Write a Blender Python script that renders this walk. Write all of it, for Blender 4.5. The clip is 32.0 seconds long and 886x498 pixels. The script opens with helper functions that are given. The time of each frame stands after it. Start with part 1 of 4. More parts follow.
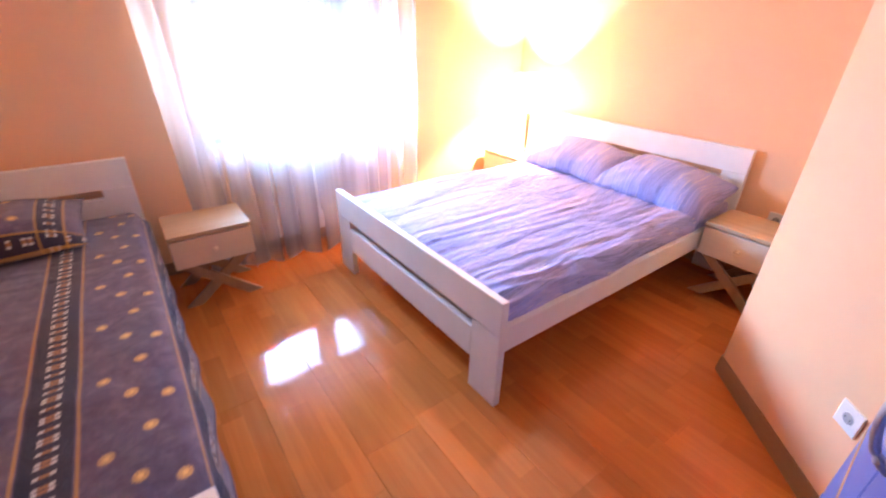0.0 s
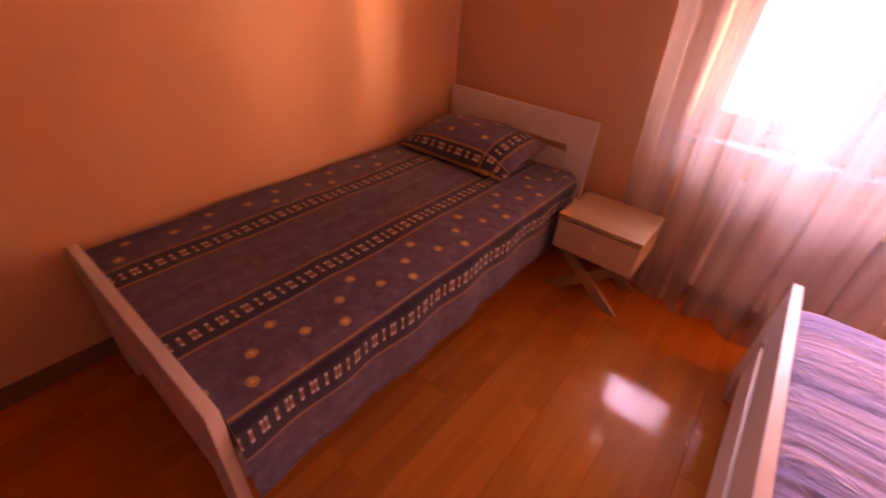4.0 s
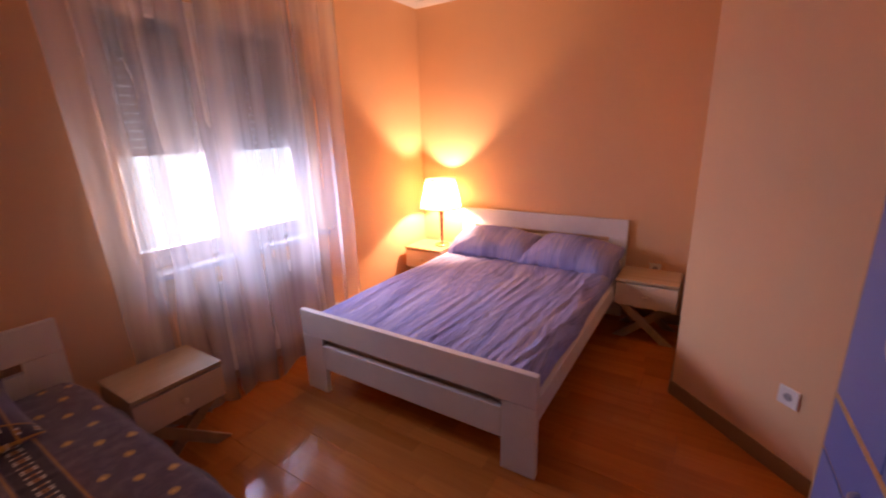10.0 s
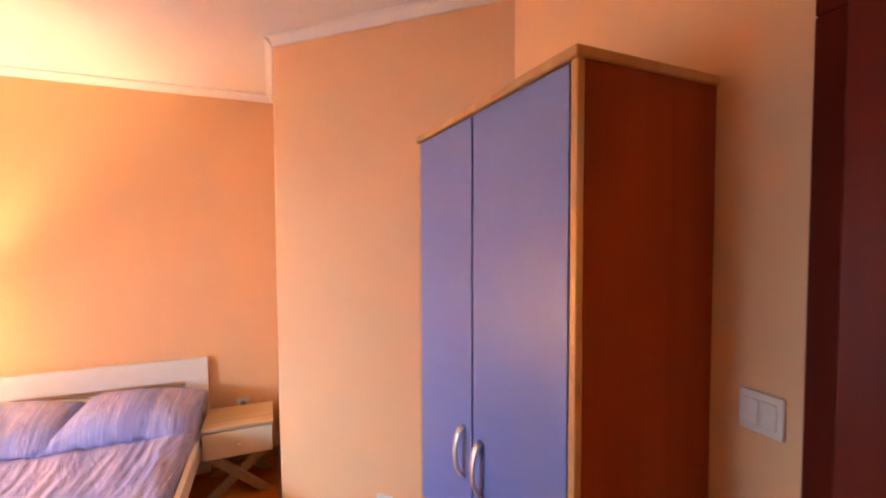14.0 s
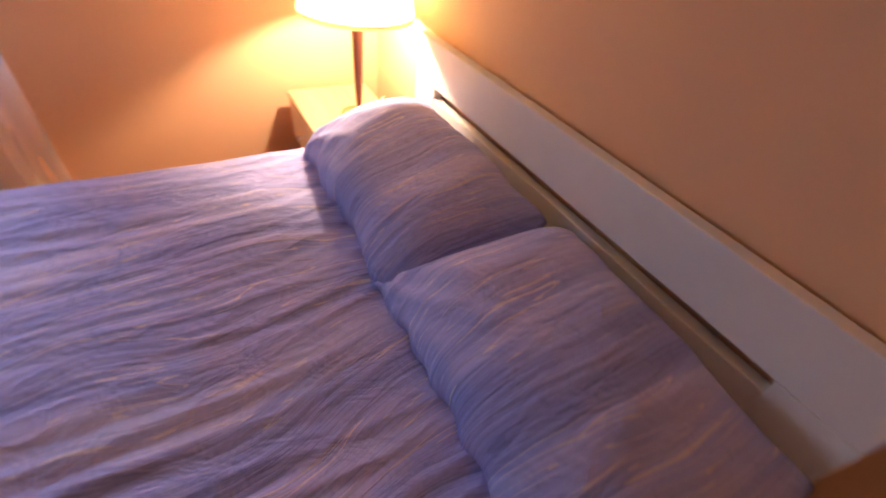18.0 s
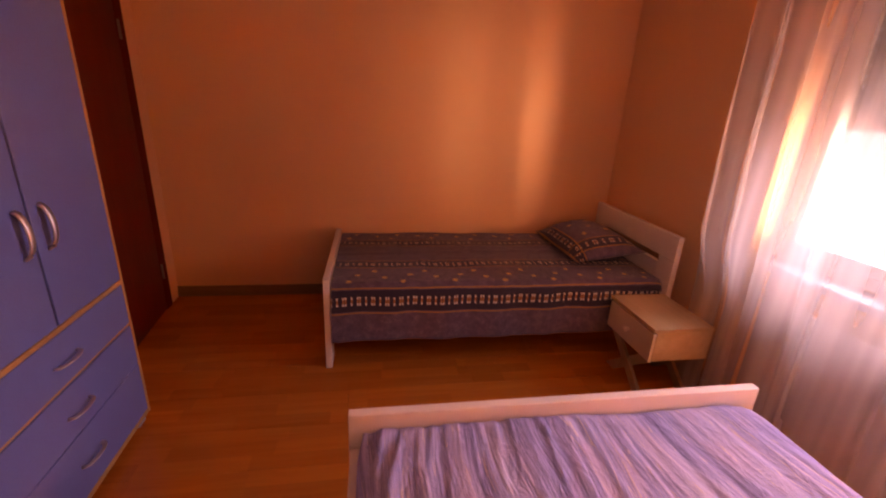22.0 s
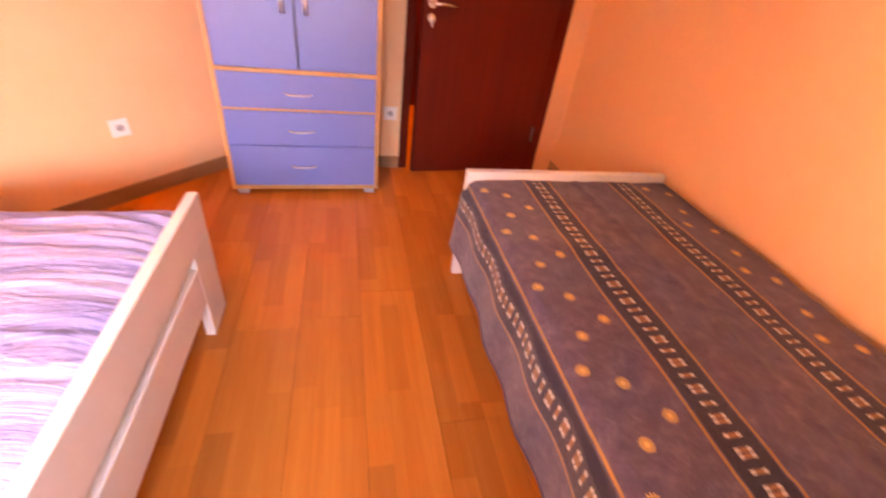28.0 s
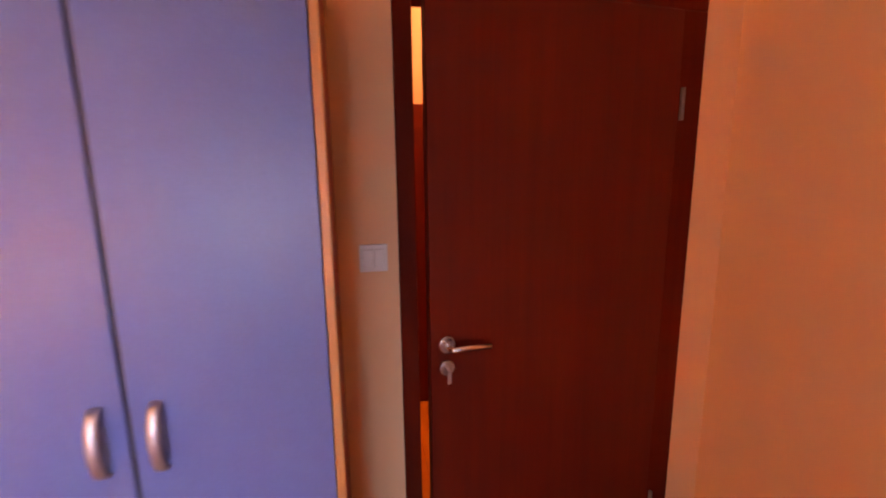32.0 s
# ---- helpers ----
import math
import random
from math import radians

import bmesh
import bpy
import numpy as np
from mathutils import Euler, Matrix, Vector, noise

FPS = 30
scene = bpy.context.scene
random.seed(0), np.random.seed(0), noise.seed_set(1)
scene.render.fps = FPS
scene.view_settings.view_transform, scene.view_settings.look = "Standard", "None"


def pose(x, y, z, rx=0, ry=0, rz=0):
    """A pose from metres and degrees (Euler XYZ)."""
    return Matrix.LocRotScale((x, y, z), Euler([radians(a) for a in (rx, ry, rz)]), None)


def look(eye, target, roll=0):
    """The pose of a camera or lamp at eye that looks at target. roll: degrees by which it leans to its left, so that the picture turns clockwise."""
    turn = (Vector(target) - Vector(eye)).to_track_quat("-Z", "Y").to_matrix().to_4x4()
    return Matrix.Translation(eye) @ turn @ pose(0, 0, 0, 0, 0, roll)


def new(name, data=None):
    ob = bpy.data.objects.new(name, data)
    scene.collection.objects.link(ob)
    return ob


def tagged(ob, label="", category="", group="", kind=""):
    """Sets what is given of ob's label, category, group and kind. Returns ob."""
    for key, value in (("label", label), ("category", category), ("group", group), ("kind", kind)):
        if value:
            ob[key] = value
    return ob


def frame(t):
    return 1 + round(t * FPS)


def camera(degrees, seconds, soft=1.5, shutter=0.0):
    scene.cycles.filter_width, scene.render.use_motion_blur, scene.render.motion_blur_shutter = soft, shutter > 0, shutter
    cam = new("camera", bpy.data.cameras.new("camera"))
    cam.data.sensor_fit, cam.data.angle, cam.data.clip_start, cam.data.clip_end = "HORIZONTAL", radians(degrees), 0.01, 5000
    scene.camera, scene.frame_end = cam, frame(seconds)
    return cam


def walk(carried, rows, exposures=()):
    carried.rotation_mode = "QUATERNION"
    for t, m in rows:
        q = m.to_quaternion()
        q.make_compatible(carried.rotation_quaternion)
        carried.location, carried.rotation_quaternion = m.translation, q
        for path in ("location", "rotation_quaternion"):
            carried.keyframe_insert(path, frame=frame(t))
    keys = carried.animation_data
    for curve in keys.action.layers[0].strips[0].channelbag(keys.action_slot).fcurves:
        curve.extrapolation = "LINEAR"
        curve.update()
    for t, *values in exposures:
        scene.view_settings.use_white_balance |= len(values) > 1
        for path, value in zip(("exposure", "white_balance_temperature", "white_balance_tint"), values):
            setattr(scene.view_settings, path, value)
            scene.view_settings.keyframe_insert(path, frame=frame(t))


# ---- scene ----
cam = camera(92.9, 32.0, soft=1.9, shutter=0.35)
ROWS = [
    (0, (1.029, -2.754, 1.395), (2.091, -1.337, 0.466), 1.1),
    (0.5, (1.101, -2.603, 1.438), (2.390, -1.301, 0.636), 1.2),
    (1, (1.149, -2.478, 1.457), (2.549, -1.252, 0.726), 2.3),
    (1.5, (1.283, -2.366, 1.445), (2.575, -1.041, 0.688), 1.8),
    (2, (1.455, -2.302, 1.402), (2.561, -0.880, 0.533), 4.8),
    (2.5, (1.570, -2.253, 1.370), (2.240, -0.604, 0.451), 6.0),
    (3, (1.633, -2.212, 1.440), (1.677, -0.529, 0.360), 5.0),
    (3.5, (1.590, -2.192, 1.480), (1.085, -0.700, 0.300), 5.6),
    (4, (1.685, -2.192, 1.402), (0.692, -0.876, 0.269), 4.6),
    (4.5, (1.633, -2.190, 1.386), (0.450, -1.108, 0.190), 4.1),
    (6.5, (0.764, -2.116, 1.310), (-0.120, -0.875, 0.014), 4.6),
    (7, (0.623, -2.231, 1.331), (0.415, -0.694, 0.067), 0.1),
    (7.5, (0.552, -2.309, 1.395), (0.829, -0.698, 0.243), -1.3),
    (8, (0.458, -2.433, 1.415), (1.037, -0.755, 0.493), -2.6),
    (8.5, (0.408, -2.533, 1.456), (1.198, -0.816, 0.804), -0.8),
    (9, (0.420, -2.515, 1.496), (1.493, -0.934, 0.907), -0.2),
    (9.5, (0.444, -2.458, 1.488), (1.803, -1.099, 0.936), -1.8),
    (10, (0.478, -2.399, 1.507), (2.095, -1.353, 0.966), -1.8),
    (10.5, (0.553, -2.368, 1.509), (2.321, -1.629, 0.938), -0.6),
    (11, (0.661, -2.345, 1.497), (2.546, -1.924, 0.976), -0.0),
    (11.5, (0.709, -2.319, 1.495), (2.624, -2.362, 0.920), -1.4),
    (12, (0.694, -2.270, 1.461), (2.505, -2.672, 0.714), -2.4),
    (12.5, (0.679, -2.253, 1.419), (2.373, -2.802, 0.509), -1.2),
    (13, (0.662, -2.265, 1.454), (2.371, -2.960, 0.683), -0.5),
    (13.5, (0.633, -2.271, 1.561), (2.432, -3.065, 1.194), 0.6),
    (14, (0.665, -2.310, 1.645), (2.517, -3.061, 1.567), -0.2),
    (14.5, (0.806, -2.352, 1.683), (2.748, -2.807, 1.534), -2.6),
    (15, (1.068, -2.434, 1.520), (3.031, -2.347, 1.144), -1.4),
    (15.5, (1.372, -2.421, 1.408), (3.255, -2.009, 0.875), -1.1),
    (17.5, (2.889, -1.902, 1.258), (4.186, -0.971, 0.053), 3.9),
    (18, (3.191, -1.774, 1.219), (4.036, -0.558, -0.126), 8.7),
    (18.5, (3.247, -1.722, 1.175), (3.646, -0.358, -0.232), 17.9),
    (19, (3.292, -1.697, 1.144), (3.015, -0.330, -0.290), 15.3),
    (19.5, (3.296, -1.676, 1.193), (2.395, -0.544, -0.188), 13.4),
    (20, (3.265, -1.737, 1.269), (1.919, -0.893, 0.053), 6.0),
    (20.5, (3.233, -1.755, 1.297), (1.687, -1.051, 0.241), 3.6),
    (21, (3.202, -1.772, 1.349), (1.532, -1.126, 0.459), 3.9),
    (21.5, (3.135, -1.801, 1.409), (1.355, -1.312, 0.640), 3.5),
    (22, (3.070, -1.811, 1.440), (1.208, -1.481, 0.788), 3.1),
    (22.5, (2.943, -1.848, 1.493), (1.028, -1.570, 0.990), 2.5),
    (23, (2.742, -1.890, 1.518), (0.805, -1.512, 1.191), 3.1),
    (23.5, (2.464, -1.827, 1.453), (0.592, -1.461, 0.851), 2.8),
    (24, (2.077, -1.808, 1.413), (0.376, -1.250, 0.522), 4.1),
    (24.5, (1.754, -1.783, 1.376), (0.397, -0.844, 0.246), 0.4),
    (26.5, (1.334, -0.556, 1.249), (-0.014, -0.756, -0.215), 9.3),
    (27, (1.364, -0.512, 1.156), (0.086, -1.299, -0.166), 11.2),
    (27.5, (1.380, -0.537, 1.239), (0.493, -1.772, -0.061), 12.4),
    (28, (1.464, -0.511, 1.270), (1.029, -2.084, 0.114), 8.0),
    (28.5, (1.547, -0.530, 1.366), (1.504, -2.301, 0.438), 4.8),
    (29, (1.644, -0.536, 1.396), (1.868, -2.403, 0.717), 3.6),
    (29.5, (1.656, -0.531, 1.486), (2.156, -2.389, 0.942), -0.8),
    (30, (1.656, -0.608, 1.514), (2.198, -2.483, 1.075), -1.0),
    (30.5, (1.653, -0.828, 1.558), (1.954, -2.767, 1.170), -0.5),
    (31, (1.578, -1.127, 1.568), (1.534, -3.096, 1.222), -1.5),
    (31.5, (1.377, -1.513, 1.541), (1.136, -3.476, 1.243), -0.1),
    (32, (1.226, -1.955, 1.522), (0.855, -3.890, 1.178), -0.7),
]
EXPOSURES = [
    (0.0, 1.97, 6400, 34), (1.0, 0.04, 8000, 56), (2.0, -0.55, 9500, 63), (3.0, -0.49, 13300, 80),
    (4.0, 0.35, 17450, 114), (7.0, 2.14, 8700, 36), (8.0, 1.54, 8550, 55), (9.0, 0.3, 8300, 56),
    (9.5, -0.1, 8550, 60), (10.0, -0.2, 8850, 63), (11.0, -0.43, 11250, 71), (12.0, -0.03, 18350, 80),
    (13.0, 0.79, 12250, 53), (14.0, 1.41, 9150, 34), (15.0, 0.72, 8700, 35), (18.0, -0.53, 7250, 35),
    (19.0, -0.67, 7000, 33), (20.0, -0.51, 6750, 36), (21.0, -0.16, 9950, 71), (22.0, -0.02, 19000, 100),
    (23.0, 0.7, 19000, 105), (24.0, 1.36, 19000, 83), (27.0, 2.29, 12850, 75), (28.0, 2.12, 14000, 69),
    (29.0, 1.82, 10300, 52), (30.0, 1.34, 8000, 25), (31.0, 1.24, 8150, 29), (32.0, 1.28, 10150, 61),
]
walk(cam, [(t, look(a, b, r)) for t, a, b, r in ROWS], EXPOSURES)

# ---- light ----
world = bpy.data.worlds.new("sky")
scene.world = world
world.use_nodes = True
wn = world.node_tree.nodes
sky = wn.new("ShaderNodeTexSky")
sky.sky_type = "NISHITA"
sky.sun_disc = False
sky.sun_elevation = radians(42)
sky.sun_rotation = radians(150)
wn["Background"].inputs[1].default_value = 0.12
world.node_tree.links.new(sky.outputs[0], wn["Background"].inputs[0])
world.cycles.sampling_method = "NONE"


def lamp(name, kind, energy, colour, m, **more):
    data = bpy.data.lights.new(name, kind)
    data.energy, data.color = energy, colour
    for key, value in more.items():
        if key == "size":
            data.shape, data.size, data.size_y = "RECTANGLE", value[0], value[1]
        elif key == "radius":
            data.shadow_soft_size = value
        elif key == "spread":
            data.spread = radians(value)
        elif key == "angle":
            data.angle = radians(value)
    ob = new(name, data)
    ob.matrix_world = m
    return ob


lamp("window_daylight", "AREA", 76.0, (0.335, 0.632, 1.0), look((2.16, 0.74, 1.42), (3.22, -1.87, 0.16)), size=(1.50, 0.86), spread=104)
# unseen area lamp added to the north-east, throws daylight past the curtain edge
lamp("side_daylight_fill", "AREA", 34.0, (0.86, 0.90, 0.80), look((3.80, 0.98, 0.95), (0.0, -0.60, 1.25)), size=(0.7, 1.2), spread=56)
lamp("table_lamp_light", "POINT", 62.0, (1.0, 0.845, 0.58), pose(3.735, -0.285, 0.94), radius=0.028)
lamp("hall_light", "POINT", 16.0, (1.0, 0.72, 0.42), pose(0.33, -4.48, 2.47), radius=0.08)


# ---- materials ----
class Mat:
    """A node material: small helpers around one Principled shader."""

    def __init__(self, name, rough=0.5, metal=0.0, spec=0.5):
        self.m = bpy.data.materials.new(name)
        self.m.use_nodes = True
        self.t = self.m.node_tree
        self.b = self.t.nodes["Principled BSDF"]
        self.b.inputs["Roughness"].default_value = rough
        self.b.inputs["Metallic"].default_value = metal
        self.b.inputs["Specular IOR Level"].default_value = spec

    def node(self, kind, **values):
        n = self.t.nodes.new(kind)
        for k, v in values.items():
            n.inputs[k.replace("_", " ")].default_value = v
        return n

    def link(self, a, b):
        self.t.links.new(a, b)

    def put(self, value, socket):
        if isinstance(value, bpy.types.NodeSocket):
            self.link(value, socket)
        else:
            socket.default_value = value

    def math(self, op, a, b=0.0, c=0.0):
        n = self.t.nodes.new("ShaderNodeMath")
        n.operation = op
        for i, v in enumerate((a, b, c)):
            self.put(v, n.inputs[i])
        return n.outputs[0]

    def coord(self, which="Object", scale=(1, 1, 1)):
        tc = self.t.nodes.new("ShaderNodeTexCoord")
        mp = self.t.nodes.new("ShaderNodeMapping")
        mp.inputs["Scale"].default_value = scale
        self.link(tc.outputs[which], mp.inputs[0])
        return mp.outputs[0]

    def world(self, scale=(1, 1, 1)):
        g = self.t.nodes.new("ShaderNodeNewGeometry")
        mp = self.t.nodes.new("ShaderNodeMapping")
        mp.inputs["Scale"].default_value = scale
        self.link(g.outputs["Position"], mp.inputs[0])
        return mp.outputs[0]

    def noise(self, vec, scale, detail=3.0, rough=0.55, distort=0.0):
        n = self.node("ShaderNodeTexNoise", Scale=scale, Detail=detail, Roughness=rough, Distortion=distort)
        self.link(vec, n.inputs["Vector"])
        return n.outputs[0]

    def ramp(self, fac, stops):
        r = self.t.nodes.new("ShaderNodeValToRGB")
        e = r.color_ramp.elements
        while len(e) < len(stops):
            e.new(0.5)
        for el, (p, c) in zip(e, stops):
            el.position, el.color = p, (*c, 1) if len(c) == 3 else c
        self.put(fac, r.inputs[0])
        return r.outputs[0]

    def mix(self, fac, a, b, kind="MIX"):
        n = self.t.nodes.new("ShaderNodeMix")
        n.data_type, n.blend_type = "RGBA", kind
        self.put(fac, n.inputs[0])
        for v, i in ((a, 6), (b, 7)):
            self.put((*v, 1) if isinstance(v, tuple) and len(v) == 3 else v, n.inputs[i])
        return n.outputs[2]

    def colour(self, v):
        self.put((*v, 1) if isinstance(v, tuple) else v, self.b.inputs["Base Color"])
        return self

    def rough(self, v):
        self.put(v, self.b.inputs["Roughness"])
        return self

    def bump(self, height, strength=0.2, distance=0.002):
        n = self.node("ShaderNodeBump", Strength=strength, Distance=distance)
        self.link(height, n.inputs["Height"])
        self.link(n.outputs[0], self.b.inputs["Normal"])
        return self


def paint(name, base, rough=0.75, vary=0.05, grain=260.0, relief=0.0008):
    m = Mat(name, rough, spec=0.3)
    w = m.world()
    big = m.noise(w, 1.3, 4, 0.6)
    dark = tuple(c * (1 - vary) for c in base)
    light = tuple(min(1, c * (1 + vary)) for c in base)
    m.colour(m.ramp(big, [(0.3, dark), (0.7, light)]))
    m.bump(m.math("ADD", m.noise(w, grain, 2), m.math("MULTIPLY", m.noise(w, 24, 3), 1.6)), 0.35, relief)
    return m.m


def wood(name, dark, light, axis="x", rough=0.4, scale=1.0, relief=0.0006, spec=0.45):
    """Grain that runs along the given axis of the object."""
    m = Mat(name, rough, spec=spec)
    s = {"x": (1.2, 26, 26), "y": (26, 1.2, 26), "z": (26, 26, 1.2)}[axis]
    info = m.t.nodes.new("ShaderNodeObjectInfo")
    vec = m.t.nodes.new("ShaderNodeVectorMath")
    vec.operation = "ADD"
    m.link(m.coord("Object", tuple(v * scale for v in s)), vec.inputs[0])
    off = m.t.nodes.new("ShaderNodeCombineXYZ")
    for i in range(3):
        m.link(m.math("MULTIPLY", info.outputs["Random"], 37.0 + 11 * i), off.inputs[i])
    m.link(off.outputs[0], vec.inputs[1])
    fine = m.noise(vec.outputs[0], 1.0, 5, 0.6, 0.6)
    band = m.noise(vec.outputs[0], 0.25, 2, 0.5, 0.8)
    g = m.math("ADD", m.math("MULTIPLY", fine, 0.6), m.math("MULTIPLY", band, 0.4))
    c = m.ramp(g, [(0.32, dark), (0.68, light)])
    tone = m.math("ADD", m.math("MULTIPLY", info.outputs["Random"], 0.16), 0.92)
    v = m.t.nodes.new("ShaderNodeVectorMath")
    v.operation = "SCALE"
    m.link(c, v.inputs[0])
    m.link(tone, v.inputs["Scale"])
    m.colour(v.outputs[0])
    m.bump(fine, 0.25, relief)
    return m.m


def laminate_floor():
    m = Mat("glossy_laminate", 0.2, spec=0.25)
    info = m.t.nodes.new("ShaderNodeObjectInfo")
    w = m.world((1, 1, 1))
    vec = m.t.nodes.new("ShaderNodeVectorMath")
    vec.operation = "ADD"
    off = m.t.nodes.new("ShaderNodeCombineXYZ")
    for i in range(3):
        m.link(m.math("MULTIPLY", info.outputs["Random"], 23.0 + 17 * i), off.inputs[i])
    m.link(w, vec.inputs[0])
    m.link(off.outputs[0], vec.inputs[1])
    st = m.t.nodes.new("ShaderNodeMapping")
    st.inputs["Scale"].default_value = (46, 2.2, 1)
    m.link(vec.outputs[0], st.inputs[0])
    grain = m.noise(st.outputs[0], 1.0, 5, 0.65, 0.5)
    bands = m.noise(st.outputs[0], 0.22, 3, 0.5, 0.6)
    g = m.math("ADD", m.math("MULTIPLY", grain, 0.55), m.math("MULTIPLY", bands, 0.45))
    c = m.ramp(g, [(0.26, (0.45, 0.122, 0.024)), (0.50, (0.53, 0.155, 0.033)), (0.76, (0.60, 0.195, 0.045))])
    # three printed strips to a board, each with staggered lengths
    sep = m.t.nodes.new("ShaderNodeSeparateXYZ")
    m.link(w, sep.inputs[0])
    col = m.math("FLOOR", m.math("DIVIDE", m.math("SUBTRACT", sep.outputs[0], 1.66), 0.0795))
    hashed = m.t.nodes.new("ShaderNodeTexWhiteNoise")
    hashed.noise_dimensions = "1D"
    m.link(col, hashed.inputs["W"])
    cell = m.math("FLOOR", m.math("DIVIDE", m.math("ADD", sep.outputs[1], hashed.outputs["Value"]), 0.43))
    pick = m.t.nodes.new("ShaderNodeTexWhiteNoise")
    pick.noise_dimensions = "1D"
    m.link(m.math("ADD", m.math("MULTIPLY", col, 7.31), m.math("MULTIPLY", cell, 3.17)), pick.inputs["W"])
    tone = m.math("ADD", m.math("MULTIPLY", info.outputs["Random"], 0.12), m.math("ADD", m.math("MULTIPLY", pick.outputs["Value"], 0.24), 0.82))
    v = m.t.nodes.new("ShaderNodeVectorMath")
    v.operation = "SCALE"
    m.link(c, v.inputs[0])
    m.link(tone, v.inputs["Scale"])
    m.colour(v.outputs[0])
    m.rough(m.math("ADD", m.math("MULTIPLY", m.noise(w, 5, 4), 0.05), 0.05))
    return m.m


def streaked_cloth(name="crinkled_streaked_cotton", ink=0.44, sway=0.46):
    """Crinkled cotton with irregular lengthwise streaks of lilac, blue and pale grey; UV in metres."""
    m = Mat(name, 0.85, spec=0.15)
    sep = m.t.nodes.new("ShaderNodeSeparateXYZ")
    m.link(m.coord("UV"), sep.inputs[0])
    wave = m.noise(m.coord("UV", (1.0, 1.3, 1)), 1.0, 1, 0.5)
    small = m.noise(m.coord("UV", (3.5, 4.0, 1)), 1.0, 2, 0.5)
    v2 = m.math("ADD", sep.outputs[1], m.math("ADD", m.math("MULTIPLY", wave, sway), m.math("MULTIPLY", small, 0.035)))

    def streak(su, sv, detail, seed):
        com = m.t.nodes.new("ShaderNodeCombineXYZ")
        m.link(m.math("MULTIPLY", sep.outputs[0], su), com.inputs[0])
        m.link(m.math("MULTIPLY", v2, sv), com.inputs[1])
        com.inputs[2].default_value = seed
        return m.noise(com.outputs[0], 1.0, detail, 0.6, 0.2)

    def line(su, sv, seed, half):
        return m.math("LESS_THAN", m.math("ABSOLUTE", m.math("SUBTRACT", streak(su, sv, 1, seed), 0.5)), half)

    broad, mid_, thin = streak(0.7, 6.0, 2, 0.0), streak(1.5, 30.0, 3, 5.0), streak(2.2, 100.0, 2, 9.0)
    g = m.math("ADD", m.math("MULTIPLY", broad, 0.52), m.math("ADD", m.math("MULTIPLY", mid_, 0.34), m.math("MULTIPLY", thin, 0.14)))
    c = m.ramp(g, [(0.34, (0.275, 0.295, 0.590)), (0.43, (0.325, 0.345, 0.665)), (0.50, (0.385, 0.400, 0.720)),
                   (0.56, (0.455, 0.450, 0.740)), (0.66, (0.550, 0.530, 0.755))])
    c = m.mix(m.math("MULTIPLY", line(2.0, 44.0, 51.0, 0.008), m.math("GREATER_THAN", broad, 0.47)), c, (0.68, 0.61, 0.70))
    # near-black crease lines: fold shade put into the colour, gathered in darker bands
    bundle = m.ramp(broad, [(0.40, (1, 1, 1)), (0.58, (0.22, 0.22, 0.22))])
    crease_shade = None
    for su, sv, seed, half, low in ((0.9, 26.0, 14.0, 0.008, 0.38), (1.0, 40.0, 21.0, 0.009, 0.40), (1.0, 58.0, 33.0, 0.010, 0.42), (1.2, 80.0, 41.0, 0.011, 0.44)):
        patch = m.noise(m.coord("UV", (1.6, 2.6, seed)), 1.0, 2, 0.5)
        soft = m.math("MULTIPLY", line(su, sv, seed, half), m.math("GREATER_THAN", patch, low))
        crease_shade = soft if crease_shade is None else m.math("MAXIMUM", crease_shade, soft)
    # ink sets the strength of the painted fold shade
    m.colour(m.mix(m.math("MULTIPLY", m.math("MULTIPLY", crease_shade, bundle), ink), c, (0.030, 0.034, 0.105)))
    weave = m.noise(m.coord("UV", (900, 900, 1)), 1.0, 1)
    h = m.math("ADD", m.math("MULTIPLY", mid_, 0.9), m.math("ADD", m.math("MULTIPLY", thin, 0.6), m.math("MULTIPLY", weave, 0.1)))
    crumple = m.noise(m.coord("UV", (9, 15, 1)), 1.0, 3, 0.6, 0.8)
    h = m.math("ADD", h, m.math("MULTIPLY", crumple, 3.0))
    m.bump(m.math("SUBTRACT", h, m.math("MULTIPLY", crease_shade, 0.5)), 0.7, 0.0065)
    return m.m


